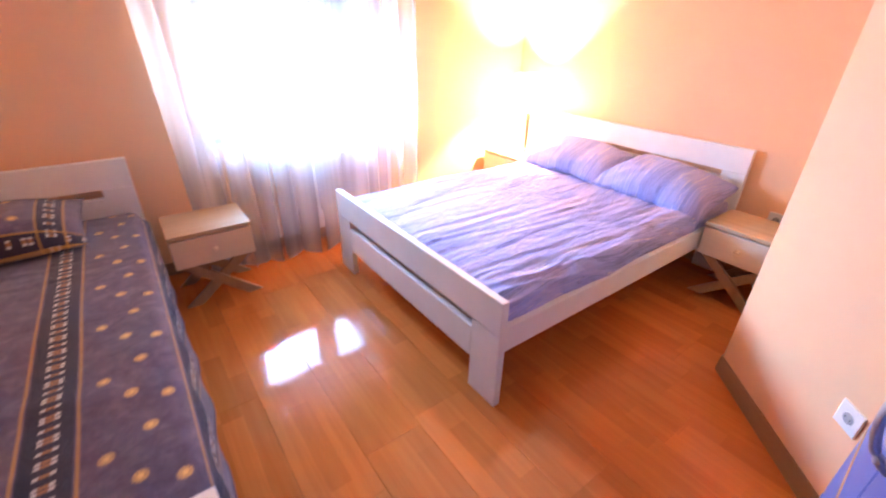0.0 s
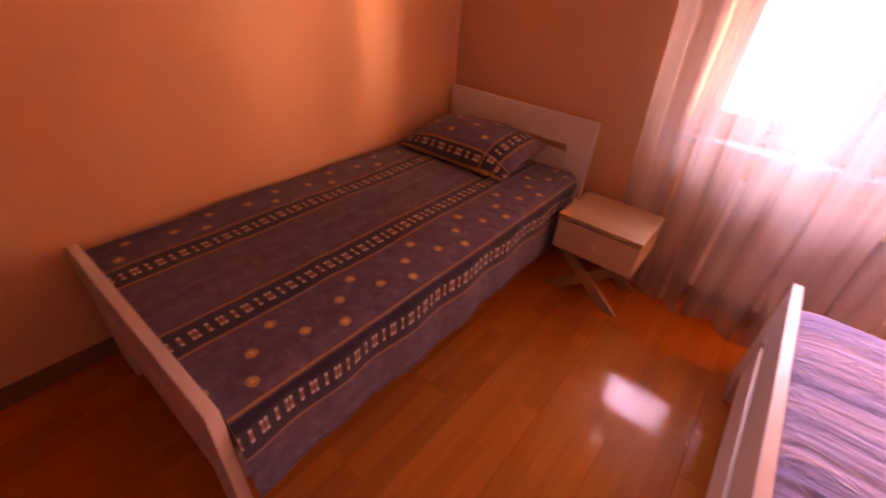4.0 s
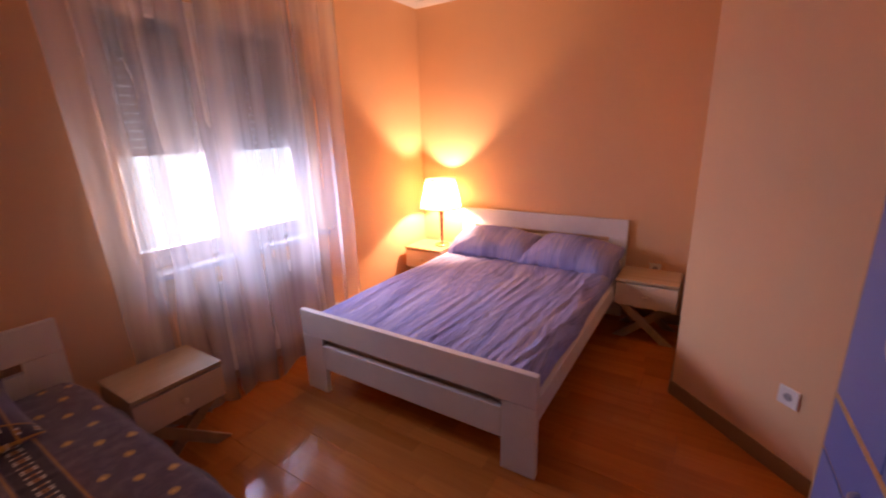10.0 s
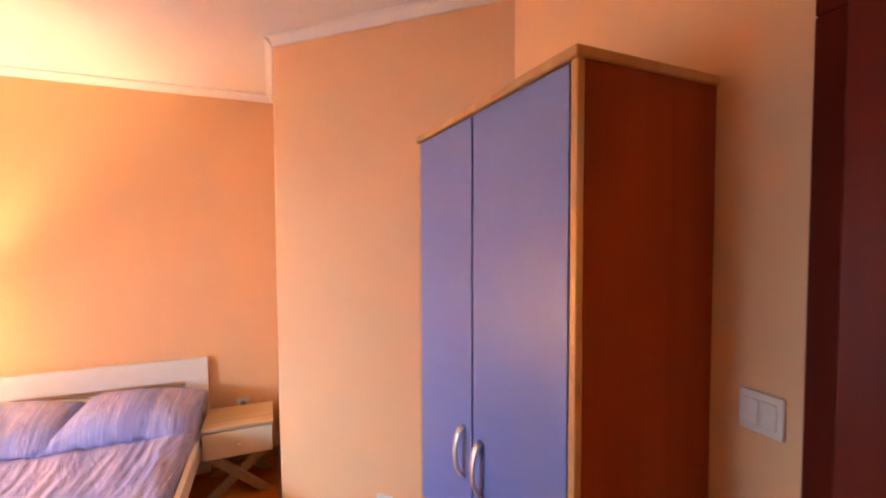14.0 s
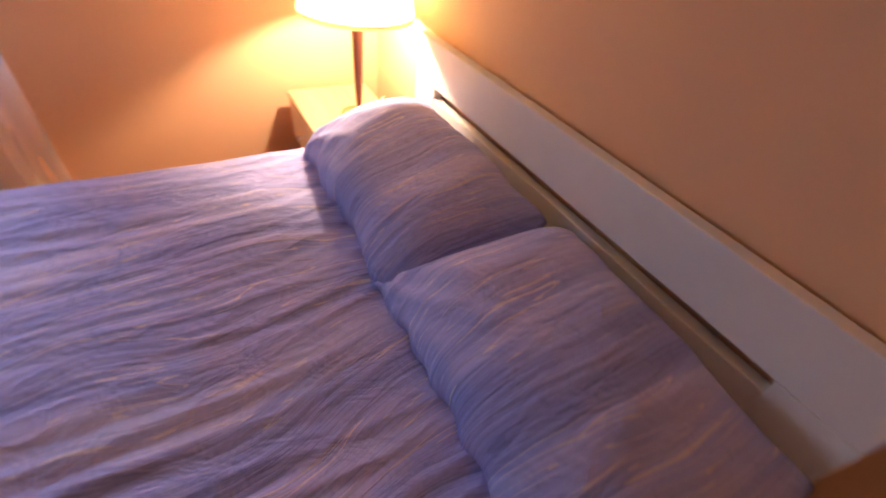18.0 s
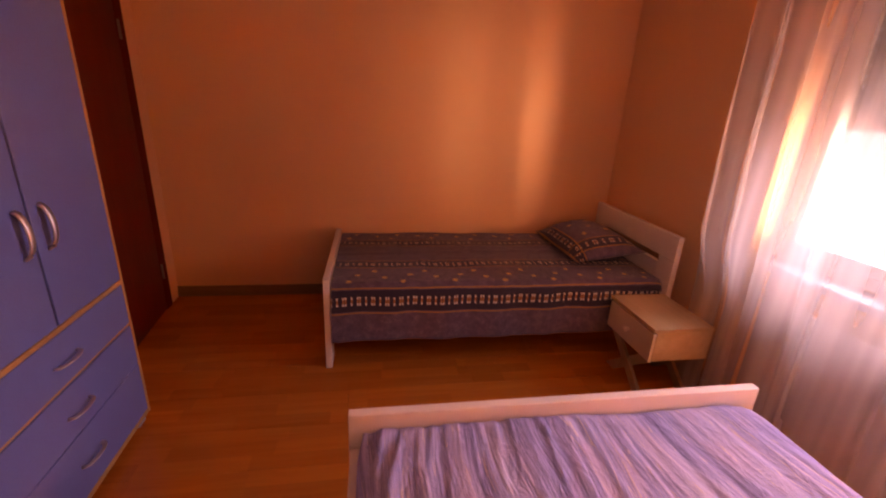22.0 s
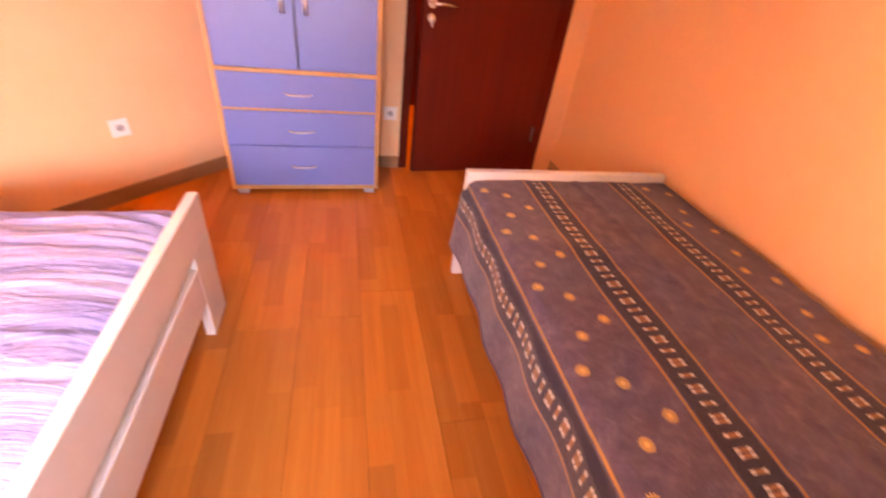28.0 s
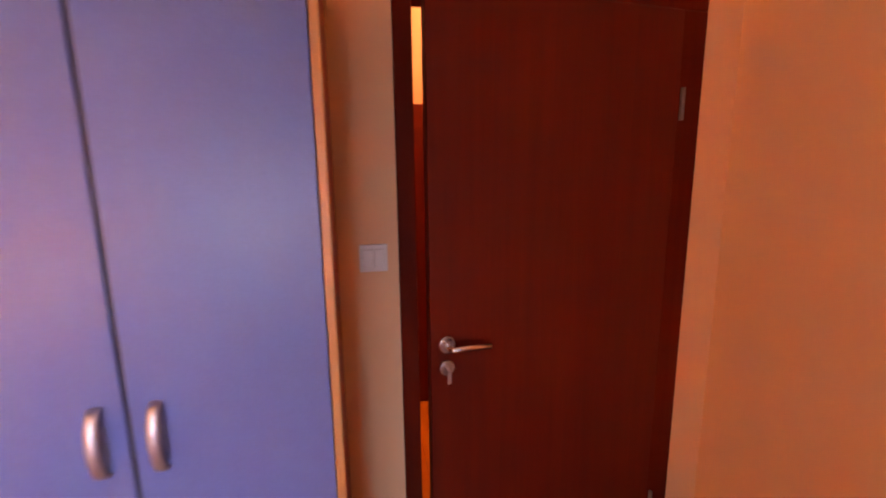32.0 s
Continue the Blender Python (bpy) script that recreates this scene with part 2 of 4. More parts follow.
def printed_cloth(name, lines, bands, flowers, period, step=0.074, ink_cover=0.82):
    """Blue-grey velour printed with dark ladder bands, ochre lines and small sun flowers; UV in metres (u across, v along)."""
    m = Mat(name, 0.9, spec=0.12)
    m.b.inputs["Sheen Weight"].default_value = 0.25
    uv = m.coord("UV")
    sep = m.t.nodes.new("ShaderNodeSeparateXYZ")
    m.link(uv, sep.inputs[0])
    u, v = sep.outputs[0], sep.outputs[1]
    mott = m.noise(m.coord("UV", (21, 21, 1)), 1.0, 6, 0.78)
    c = m.ramp(mott, [(0.30, (0.066, 0.050, 0.082)), (0.50, (0.106, 0.082, 0.126)), (0.72, (0.190, 0.145, 0.195))])

    def near(a, b, r):
        return m.math("LESS_THAN", m.math("ABSOLUTE", m.math("SUBTRACT", a, b)), r)

    def rep(x, p):
        return m.math("MULTIPLY", m.math("SUBTRACT", m.math("FRACT", m.math("DIVIDE", x, p)), 0.5), p)

    for centre, half, axis in bands:
        a, o = (u, v) if axis == "u" else (v, u)
        inside = near(a, centre, half)
        c = m.mix(inside, c, (0.030, 0.026, 0.046))
        r = rep(o, step)
        wide = m.math("MULTIPLY", m.math("LESS_THAN", m.math("ABSOLUTE", r), step * 0.150), m.math("GREATER_THAN", m.math("ABSOLUTE", r), step * 0.022))
        slim = m.math("GREATER_THAN", m.math("ABSOLUTE", r), step * 0.435)
        mark = m.math("MULTIPLY", m.math("MAXIMUM", wide, slim), near(a, centre, half * 0.42))
        core = near(a, centre, half * 0.20)
        ink = m.mix(core, (0.72, 0.68, 0.62), (0.42, 0.20, 0.085))
        c = m.mix(m.math("MULTIPLY", mark, ink_cover), c, ink)
    for at, axis in lines:
        a = u if axis == "u" else v
        c = m.mix(m.math("MULTIPLY", near(a, at, 0.0040), 0.66), c, (0.50, 0.25, 0.055))
    for fu, fv in flowers:
        du = m.math("SUBTRACT", u, fu)
        dv = rep(m.math("SUBTRACT", m.math("ADD", v, period * 10.5), fv), period)
        d = m.math("SQRT", m.math("ADD", m.math("MULTIPLY", du, du), m.math("MULTIPLY", dv, dv)))
        ang = m.math("ARCTAN2", du, dv)
        edge = m.math("ADD", 0.0145, m.math("MULTIPLY", m.math("COSINE", m.math("MULTIPLY", ang, 12.0)), 0.0035))
        c = m.mix(m.math("LESS_THAN", d, edge), c, (0.74, 0.44, 0.14))
        c = m.mix(near(d, 0.0092, 0.0011), c, (0.20, 0.14, 0.11))
        c = m.mix(m.math("LESS_THAN", d, 0.003), c, (0.75, 0.55, 0.25))
    m.colour(c)
    m.bump(m.math("ADD", m.noise(m.coord("UV", (55, 55, 1)), 1.0, 4, 0.7), m.noise(m.coord("UV", (420, 420, 1)), 1.0, 1)), 0.75, 0.0026)
    return m.m


def sheer_cloth():
    m = bpy.data.materials.new("sheer_white_voile")
    m.use_nodes = True
    t = m.node_tree
    for n in list(t.nodes):
        t.nodes.remove(n)
    out = t.nodes.new("ShaderNodeOutputMaterial")
    tc = t.nodes.new("ShaderNodeTexCoord")
    mp = t.nodes.new("ShaderNodeMapping")
    mp.inputs["Scale"].default_value = (10, 1, 0.35)
    t.links.new(tc.outputs["Object"], mp.inputs[0])
    no = t.nodes.new("ShaderNodeTexNoise")
    no.inputs["Scale"].default_value = 1.0
    t.links.new(mp.outputs[0], no.inputs["Vector"])
    rp = t.nodes.new("ShaderNodeMapRange")
    rp.inputs["From Min"].default_value, rp.inputs["From Max"].default_value = 0.34, 0.66
    rp.inputs["To Min"].default_value, rp.inputs["To Max"].default_value = 0.23, 0.54
    t.links.new(no.outputs[0], rp.inputs[0])
    clear = t.nodes.new("ShaderNodeBsdfTransparent")
    dif = t.nodes.new("ShaderNodeBsdfDiffuse")
    dif.inputs[0].default_value = (0.84, 0.84, 0.84, 1)
    tra = t.nodes.new("ShaderNodeBsdfTranslucent")
    tra.inputs[0].default_value = (0.86, 0.87, 0.90, 1)
    m1 = t.nodes.new("ShaderNodeMixShader")
    m1.inputs[0].default_value = 0.56
    t.links.new(dif.outputs[0], m1.inputs[1])
    t.links.new(tra.outputs[0], m1.inputs[2])
    m2 = t.nodes.new("ShaderNodeMixShader")
    t.links.new(rp.outputs[0], m2.inputs[0])
    t.links.new(clear.outputs[0], m2.inputs[1])
    t.links.new(m1.outputs[0], m2.inputs[2])
    t.links.new(m2.outputs[0], out.inputs[0])
    return m


def shade_cloth():
    m = bpy.data.materials.new("pleated_cream_shade")
    m.use_nodes = True
    t = m.node_tree
    for n in list(t.nodes):
        t.nodes.remove(n)
    out = t.nodes.new("ShaderNodeOutputMaterial")
    dif = t.nodes.new("ShaderNodeBsdfDiffuse")
    dif.inputs[0].default_value = (0.86, 0.78, 0.60, 1)
    tra = t.nodes.new("ShaderNodeBsdfTranslucent")
    tra.inputs[0].default_value = (0.66, 0.55, 0.36, 1)
    mix = t.nodes.new("ShaderNodeMixShader")
    mix.inputs[0].default_value = 0.80
    t.links.new(dif.outputs[0], mix.inputs[1])
    t.links.new(tra.outputs[0], mix.inputs[2])
    t.links.new(mix.outputs[0], out.inputs[0])
    return m


def plain(name, base, rough=0.5, metal=0.0, spec=0.5, grain=60.0, vary=0.06, relief=0.0003):
    m = Mat(name, rough, metal, spec)
    n = m.noise(m.coord("Object"), grain, 3)
    m.colour(m.ramp(n, [(0.3, tuple(c * (1 - vary) for c in base)), (0.7, tuple(min(1, c * (1 + vary)) for c in base))]))
    m.bump(n, 0.2, relief)
    return m.m


def glass():
    m = bpy.data.materials.new("window_glass")
    m.use_nodes = True
    t = m.node_tree
    for n in list(t.nodes):
        t.nodes.remove(n)
    out = t.nodes.new("ShaderNodeOutputMaterial")
    a = t.nodes.new("ShaderNodeBsdfTransparent")
    g = t.nodes.new("ShaderNodeBsdfGlossy")
    g.inputs["Roughness"].default_value = 0.02
    f = t.nodes.new("ShaderNodeLayerWeight")
    f.inputs[0].default_value = 0.5
    p5 = t.nodes.new("ShaderNodeMath")
    p5.operation, p5.inputs[1].default_value = "POWER", 5.0
    t.links.new(f.outputs["Facing"], p5.inputs[0])
    fac = t.nodes.new("ShaderNodeMath")
    fac.operation, fac.inputs[1].default_value, fac.inputs[2].default_value = "MULTIPLY_ADD", 0.9, 0.04
    t.links.new(p5.outputs[0], fac.inputs[0])
    mx = t.nodes.new("ShaderNodeMixShader")
    t.links.new(fac.outputs[0], mx.inputs[0])
    t.links.new(a.outputs[0], mx.inputs[1])
    t.links.new(g.outputs[0], mx.inputs[2])
    t.links.new(mx.outputs[0], out.inputs[0])
    return m


M_WALL = paint("peach_wall_paint", (0.83, 0.505, 0.285), vary=0.025)
M_CEIL = paint("white_ceiling_paint", (0.80, 0.78, 0.74), vary=0.02)
M_TRIM = paint("white_cornice", (0.82, 0.80, 0.76), rough=0.6, vary=0.02)
M_WHITE = plain("white_lacquer", (0.76, 0.74, 0.70), 0.32, grain=9.0, vary=0.03)
M_CREAM = wood("cream_birch_veneer", (0.46, 0.31, 0.165), (0.58, 0.41, 0.24), "x", 0.42, 1.0)
# white sill toned down to grey so its daylit edge stays dim
M_SILL = paint("greyed_sill_paint", (0.40, 0.41, 0.43), 0.6)
# leg birch darkened in its colour for the shade under the nightstands
M_LEG = wood("shaded_birch_board", (0.30, 0.185, 0.092), (0.42, 0.27, 0.15), "z", 0.45)
M_DRAWER = wood("birch_drawer_veneer", (0.70, 0.56, 0.40), (0.78, 0.65, 0.48), "x", 0.4, 0.8)
M_BASE = wood("brown_skirting", (0.24, 0.125, 0.055), (0.35, 0.195, 0.095), "x", 0.45)
M_FLOOR = laminate_floor()
M_SUB = plain("floor_joint", (0.10, 0.05, 0.025), 0.7)
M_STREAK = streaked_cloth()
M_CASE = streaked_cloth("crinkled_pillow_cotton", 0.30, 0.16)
M_SHEER = sheer_cloth()
M_SHADE = shade_cloth()
M_GLASS = glass()
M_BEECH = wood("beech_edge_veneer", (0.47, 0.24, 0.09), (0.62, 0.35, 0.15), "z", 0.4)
# beech veneer with the side's shade put into a darker, redder colour
M_BEECH_SHADED = wood("shaded_beech_veneer", (0.27, 0.055, 0.018), (0.37, 0.082, 0.028), "z", 0.55, 0.7, spec=0.1)
M_BLUE = plain("blue_laminate", (0.095, 0.170, 0.46), 0.38, grain=120, vary=0.03)
M_SEAM = plain("dark_gap_tone", (0.05, 0.06, 0.10), 0.45)
M_DOOR = wood("mahogany_veneer", (0.100, 0.010, 0.005), (0.138, 0.015, 0.006), "z", 0.45, 0.9, spec=0.15)
M_CASING = wood("mahogany_casing", (0.095, 0.010, 0.005), (0.13, 0.015, 0.006), "z", 0.55, 0.9, spec=0.05)
M_CHROME = plain("satin_chrome", (0.72, 0.72, 0.72), 0.22, 1.0, grain=200)
M_NICKEL = plain("brushed_nickel", (0.58, 0.58, 0.60), 0.46, 1.0, grain=200)
M_HINGE = plain("dull_grey_steel", (0.22, 0.22, 0.23), 0.45, 0.8)
M_BRASS = plain("pale_brass", (0.70, 0.55, 0.32), 0.25, 1.0)
M_LAMPWOOD = wood("red_brown_turned_wood", (0.16, 0.045, 0.02), (0.26, 0.08, 0.035), "z", 0.3)
M_PLASTIC = plain("white_plastic", (0.78, 0.77, 0.74), 0.35, vary=0.02)
M_DARK = plain("dark_socket_hole", (0.03, 0.03, 0.03), 0.6)
M_GREY = plain("grey_shutter_slat", (0.34, 0.35, 0.37), 0.5)
M_RAD = plain("white_radiator_enamel", (0.74, 0.73, 0.70), 0.35)
M_MATT = plain("pale_mattress_ticking", (0.55, 0.52, 0.50), 0.9)
M_GROUND = paint("grey_asphalt", (0.06, 0.06, 0.06), vary=0.2)
BEDSPREAD = printed_cloth(
    "printed_blue_velour",
    [(0.223, "u"), (0.338, "u"), (0.626, "u"), (0.742, "u"), (0.985, "u"), (1.125, "u")],
    [(0.281, 0.049, "u"), (0.684, 0.050, "u"), (1.055, 0.060, "u")],
    [(0.174, 1.400), (0.124, 1.208), (0.090, 1.352), (0.795, 1.232), (0.886, 1.180), (0.855, 1.322), (0.935, 1.366)], 0.2865)
PILLOWCASE = printed_cloth(
    "printed_blue_velour_pillow",
    [(0.206, "u"), (0.290, "u"), (-0.228, "v"), (-0.164, "v")],
    [(-0.196, 0.030, "v"), (0.248, 0.040, "u")],
    [(-0.26, 0.11), (-0.21, -0.04), (-0.13, 0.06), (-0.07, -0.09), (-0.01, 0.13), (0.03, 0.0), (0.11, 0.09), (0.14, -0.08)], 0.8, 0.115, 0.7)


# ---- mesh helpers ----
def solid(x0, x1, y0, y1, z0, z1, bevel=0.0, bm=None, seg=1):
    """A box with bevelled edges, added to bm."""
    out = bm or bmesh.new()
    tmp = bmesh.new()
    bmesh.ops.create_cube(tmp, size=1.0, matrix=Matrix.LocRotScale(((x0 + x1) / 2, (y0 + y1) / 2, (z0 + z1) / 2), None, (abs(x1 - x0), abs(y1 - y0), abs(z1 - z0))))
    if bevel:
        bmesh.ops.bevel(tmp, geom=tmp.edges[:], offset=bevel, segments=seg, affect="EDGES", profile=0.6)
    if bm is None:
        out.free()
        return tmp
    me = bpy.data.meshes.new("tmp")
    tmp.to_mesh(me)
    tmp.free()
    out.from_mesh(me)
    bpy.data.meshes.remove(me)
    return out


def turned(profile, seg=32, ripple=0.0, pleats=0):
    """A body of revolution round z from (radius, height) pairs, with optional pleats."""
    bm = bmesh.new()
    rings = []
    for r, z in profile:
        ring = []
        for k in range(seg):
            a = 2 * math.pi * k / seg
            rr = r * (1 + (ripple * math.cos(pleats * a) if pleats else 0))
            ring.append(bm.verts.new((rr * math.cos(a), rr * math.sin(a), z)))
        rings.append(ring)
    for a, b in zip(rings, rings[1:]):
        for k in range(seg):
            bm.faces.new((a[k], a[(k + 1) % seg], b[(k + 1) % seg], b[k]))
    for f in bm.faces:
        f.smooth = True
    return bm


def capped(bm, ring_count, seg):
    bm.verts.ensure_lookup_table()
    bm.faces.new([bm.verts[k] for k in range(seg)][::-1])
    bm.faces.new([bm.verts[(ring_count - 1) * seg + k] for k in range(seg)])
    return bm


def tube(points, radius, seg=10, flat=1.0):
    """A swept round bar through the points, closed at both ends."""
    bm = bmesh.new()
    pts = [Vector(p) for p in points]
    rings = []
    for i, p in enumerate(pts):
        d = (pts[min(i + 1, len(pts) - 1)] - pts[max(i - 1, 0)]).normalized()
        side = d.cross(Vector((0, 0, 1)) if abs(d.z) < 0.9 else Vector((0, 1, 0))).normalized()
        up = side.cross(d)
        rings.append([bm.verts.new(p + radius * (math.cos(a) * side + flat * math.sin(a) * up)) for a in (2 * math.pi * k / seg for k in range(seg))])
    for a, b in zip(rings, rings[1:]):
        for k in range(seg):
            bm.faces.new((a[k], a[(k + 1) % seg], b[(k + 1) % seg], b[k]))
    bm.faces.new(rings[0][::-1])
    bm.faces.new(rings[-1])
    for f in bm.faces:
        f.smooth = len(f.verts) == 4
    bmesh.ops.recalc_face_normals(bm, faces=bm.faces[:])
    return bm


def mesh_of(name, bm):
    me = bpy.data.meshes.new(name)
    bm.to_mesh(me)
    bm.free()
    return me


def part(name, bm, material, parent, label=""):
    """One mesh object under a thing or a part."""
    ob = new(name, mesh_of(name, bm))
    ob.data.materials.append(material)
    ob.parent = parent
    if label:
        ob["label"] = label
    return ob


def thing(name, label, category, place=(0, 0, 0), turn=0, group=""):
    ob = new(name)
    ob.empty_display_size = 0.1
    ob.matrix_world = pose(*place, 0, 0, turn)
    return tagged(ob, label, category, group)


def single(name, bm, material, label, category, kind="", group=""):
    ob = new(name, mesh_of(name, bm))
    ob.data.materials.append(material)
    return tagged(ob, label, category, group, kind)


def prism(points, z0, z1):
    """A straight prism over a plan outline given counter-clockwise."""
    bm = bmesh.new()
    low = [bm.verts.new((x, y, z0)) for x, y in points]
    high = [bm.verts.new((x, y, z1)) for x, y in points]
    bm.faces.new(low[::-1])
    bm.faces.new(high)
    for k in range(len(points)):
        j = (k + 1) % len(points)
        bm.faces.new((low[k], low[j], high[j], high[k]))
    return bm


def cloth_sheet(name, nu, nv, place, uv, material, parent=None, label="", category="", thick=0.0):
    """A grid surface: place(a, b) and uv(a, b) for a, b from 0 to 1."""
    vs, fs = [], []
    for j in range(nv + 1):
        for i in range(nu + 1):
            vs.append(place(i / nu, j / nv))
    for j in range(nv):
        for i in range(nu):
            k = j * (nu + 1) + i
            fs.append((k, k + 1, k + nu + 2, k + nu + 1))
    me = bpy.data.meshes.new(name)
    me.from_pydata(vs, [], fs)
    layer = me.uv_layers.new(name="UVMap")
    for poly in me.polygons:
        poly.use_smooth = True
        for li in poly.loop_indices:
            k = me.loops[li].vertex_index
            layer.data[li].uv = uv((k % (nu + 1)) / nu, (k // (nu + 1)) / nv)
    ob = new(name, me)
    me.materials.append(material)
    if thick:
        mod = ob.modifiers.new("thickness", "SOLIDIFY")
        mod.thickness, mod.offset = thick, -1
    if parent:
        ob.parent = parent
    if category:
        tagged(ob, label, category)
    elif label:
        ob["label"] = label
    return ob


def wob(x, y, s=1.0, seed=0.0):
    return noise.noise(Vector((x * s + seed, y * s - seed * 0.7, seed * 1.3)))


# ---- the room ----
W, E, N, S, H = -0.02, 3.955, 0.06, -3.22, 2.62
CX, CY = 2.968, -2.335
CS = 2.14
SLANT = math.degrees(math.atan2(CY - S, CX - CS))

single("floor", solid(W - 0.2, E + 0.2, S - 1.6, N + 0.3, -0.12, -0.012), M_SUB, "solid base under the laminate floor boards", "floor", "structure")
floor = bpy.data.objects["floor"]
single("ceiling", solid(W - 0.2, E + 0.2, S - 1.6, N + 0.3, H, H + 0.15), M_CEIL, "plain white painted ceiling with a warm glow", "ceiling", "structure")
single("wall_west", solid(W - 0.2, W, S - 1.6, N + 0.3, -0.012, H), M_WALL, "peach orange painted wall beside the single bed", "wall", "structure")
single("wall_east", solid(E, E + 0.2, S - 1.6, N + 0.3, -0.012, H), M_WALL, "peach orange painted wall behind the double bed", "wall", "structure")
WX0, WX1, WZ0, WZ1 = 1.34, 2.62, 0.80, 2.24
bm = solid(W, WX0, N, N + 0.3, -0.012, H)
solid(WX1, E, N, N + 0.3, -0.012, H, bm=bm)
solid(WX0, WX1, N, N + 0.3, -0.012, WZ0, bm=bm)
solid(WX0, WX1, N, N + 0.3, WZ1, H, bm=bm)
single("wall_north", bm, M_WALL, "peach orange painted wall with the window opening", "wall", "structure")
DX0, DX1, DZ = 0.122, 1.122, 2.108
bm = solid(W, DX0 + 0.03, S - 0.13, S, -0.012, H)
solid(DX1 - 0.03, CS + 0.15, S - 0.13, S, -0.012, H, bm=bm)
solid(DX0 + 0.03, DX1 - 0.03, S - 0.13, S, DZ - 0.03, H, bm=bm)
single("wall_south", bm, M_WALL, "peach orange painted wall with the door", "wall", "structure")
single("wall_southeast", prism([(CX, CY), (CS, S), (CS + 0.15, S - 0.13), (E, S - 0.13), (E, CY)], -0.012, H), M_WALL,
       "peach orange wall block with a slanted face", "wall", "structure")
single("hall_wall", solid(W, E, -4.72, -4.62, -0.012, H), M_WALL, "warm lit wall of the hall beyond the door", "wall", "structure")
hall_door = thing("hall_door", "dark red-brown closed door across the hall", "door", (0.75, -4.62, 0), 0)
part("leaf", solid(-0.45, 0.45, 0, 0.03, 0.004, 1.95, 0.003), M_DOOR, hall_door)
part("casing", solid(-0.53, -0.455, 0, 0.035, 0, 1.955, 0.003), M_CASING, hall_door)
part("casing", solid(0.455, 0.53, 0, 0.035, 0, 1.955, 0.003), M_CASING, hall_door)
hall_door["kind"] = "structure"


def skirting(x0, y0, x1, y1, inward):
    """A skirting board along a wall; inward is the side of the room."""
    length = math.hypot(x1 - x0, y1 - y0)
    b = solid(0, length, 0, 0.014, 0, 0.078, 0.0)
    b.verts.ensure_lookup_table()
    for v in b.verts:
        if v.co.z > 0.05 and v.co.y > 0.005:
            v.co.y = 0.008
    ob = single("baseboard", b, M_BASE, "brown wooden skirting board along the wall", "skirting board", "structure")
    ob.matrix_world = pose(x0, y0, 0, 0, 0, math.degrees(math.atan2(y1 - y0, x1 - x0)))
    return ob


skirting(W, N, W, S, 1)
skirting(E, CY, E, N, 1)
skirting(E, N, W + 0.014, N, 1)
skirting(CX, CY, E - 0.014, CY, 1)
skirting(CS + 0.004, S, CX, CY, 1)
skirting(DX1 + 0.002, S, CS - 0.012, S, 1)


def cornice(x0, y0, x1, y1):
    length = math.hypot(x1 - x0, y1 - y0)
    b = bmesh.new()
    prof = [(0, 0), (0.012, 0), (0.02, 0.012), (0.034, 0.03), (0.045, 0.036), (0.045, 0.046), (0, 0.046)]
    ends = [[b.verts.new((x, y, z)) for y, z in prof] for x in (0, length)]
    b.faces.new(ends[0])
    b.faces.new(ends[1][::-1])
    for k in range(len(prof)):
        j = (k + 1) % len(prof)
        b.faces.new((ends[0][j], ends[0][k], ends[1][k], ends[1][j]))
    ob = single("trim", b, M_TRIM, "slim white plaster cornice under the ceiling", "cornice", "structure")
    ob.matrix_world = pose(x0, y0, H - 0.047, 0, 0, math.degrees(math.atan2(y1 - y0, x1 - x0)))


cornice(W, N, W, S)
cornice(E, CY, E, N)
cornice(E, N, W, N)
cornice(CX, CY, E, CY)
cornice(CS, S, CX, CY)
cornice(W, S, CS, S)

# ---- window, shutter, sill, radiator, curtain ----
window = tagged(new("window_1"), "white double casement window, overexposed by daylight", "window", "", "structure")
window.matrix_world = pose((WX0 + WX1) / 2, N + 0.14, WZ0)
ww, wh = WX1 - WX0, WZ1 - WZ0
for x0, x1, z0, z1 in ((-ww / 2, -ww / 2 + 0.055, 0, wh), (ww / 2 - 0.055, ww / 2, 0, wh), (-ww / 2 + 0.055, ww / 2 - 0.055, 0, 0.055), (-ww / 2 + 0.055, ww / 2 - 0.055, wh - 0.055, wh)):
    part("window_frame", solid(x0, x1, 0, 0.07, z0, z1, 0.004), M_PLASTIC, window)
part("mullion", solid(-0.035, 0.035, -0.012, 0.058, 0.056, wh - 0.056, 0.004), M_PLASTIC, window)
for s in (-1, 1):
    a, b_ = (-ww / 2 + 0.057, -0.037) if s < 0 else (0.037, ww / 2 - 0.057)
    b = solid(a, a + 0.05, -0.01, 0.05, 0.058, wh - 0.058, 0.004)
    solid(b_ - 0.05, b_, -0.01, 0.05, 0.058, wh - 0.058, 0.004, b)
    solid(a + 0.051, b_ - 0.051, -0.01, 0.05, 0.058, 0.108, 0.004, b)
    solid(a + 0.051, b_ - 0.051, -0.01, 0.05, wh - 0.108, wh - 0.058, 0.004, b)
    sash = part("sash", b, M_PLASTIC, window)
    pane = part("pane", solid(a + 0.048, b_ - 0.048, 0.018, 0.024, 0.105, wh - 0.105), M_GLASS, sash)
    pane.visible_shadow = False
part("window_handle", solid(-0.012, 0.012, -0.05, -0.013, 0.62, 0.74, 0.006), M_PLASTIC, window)

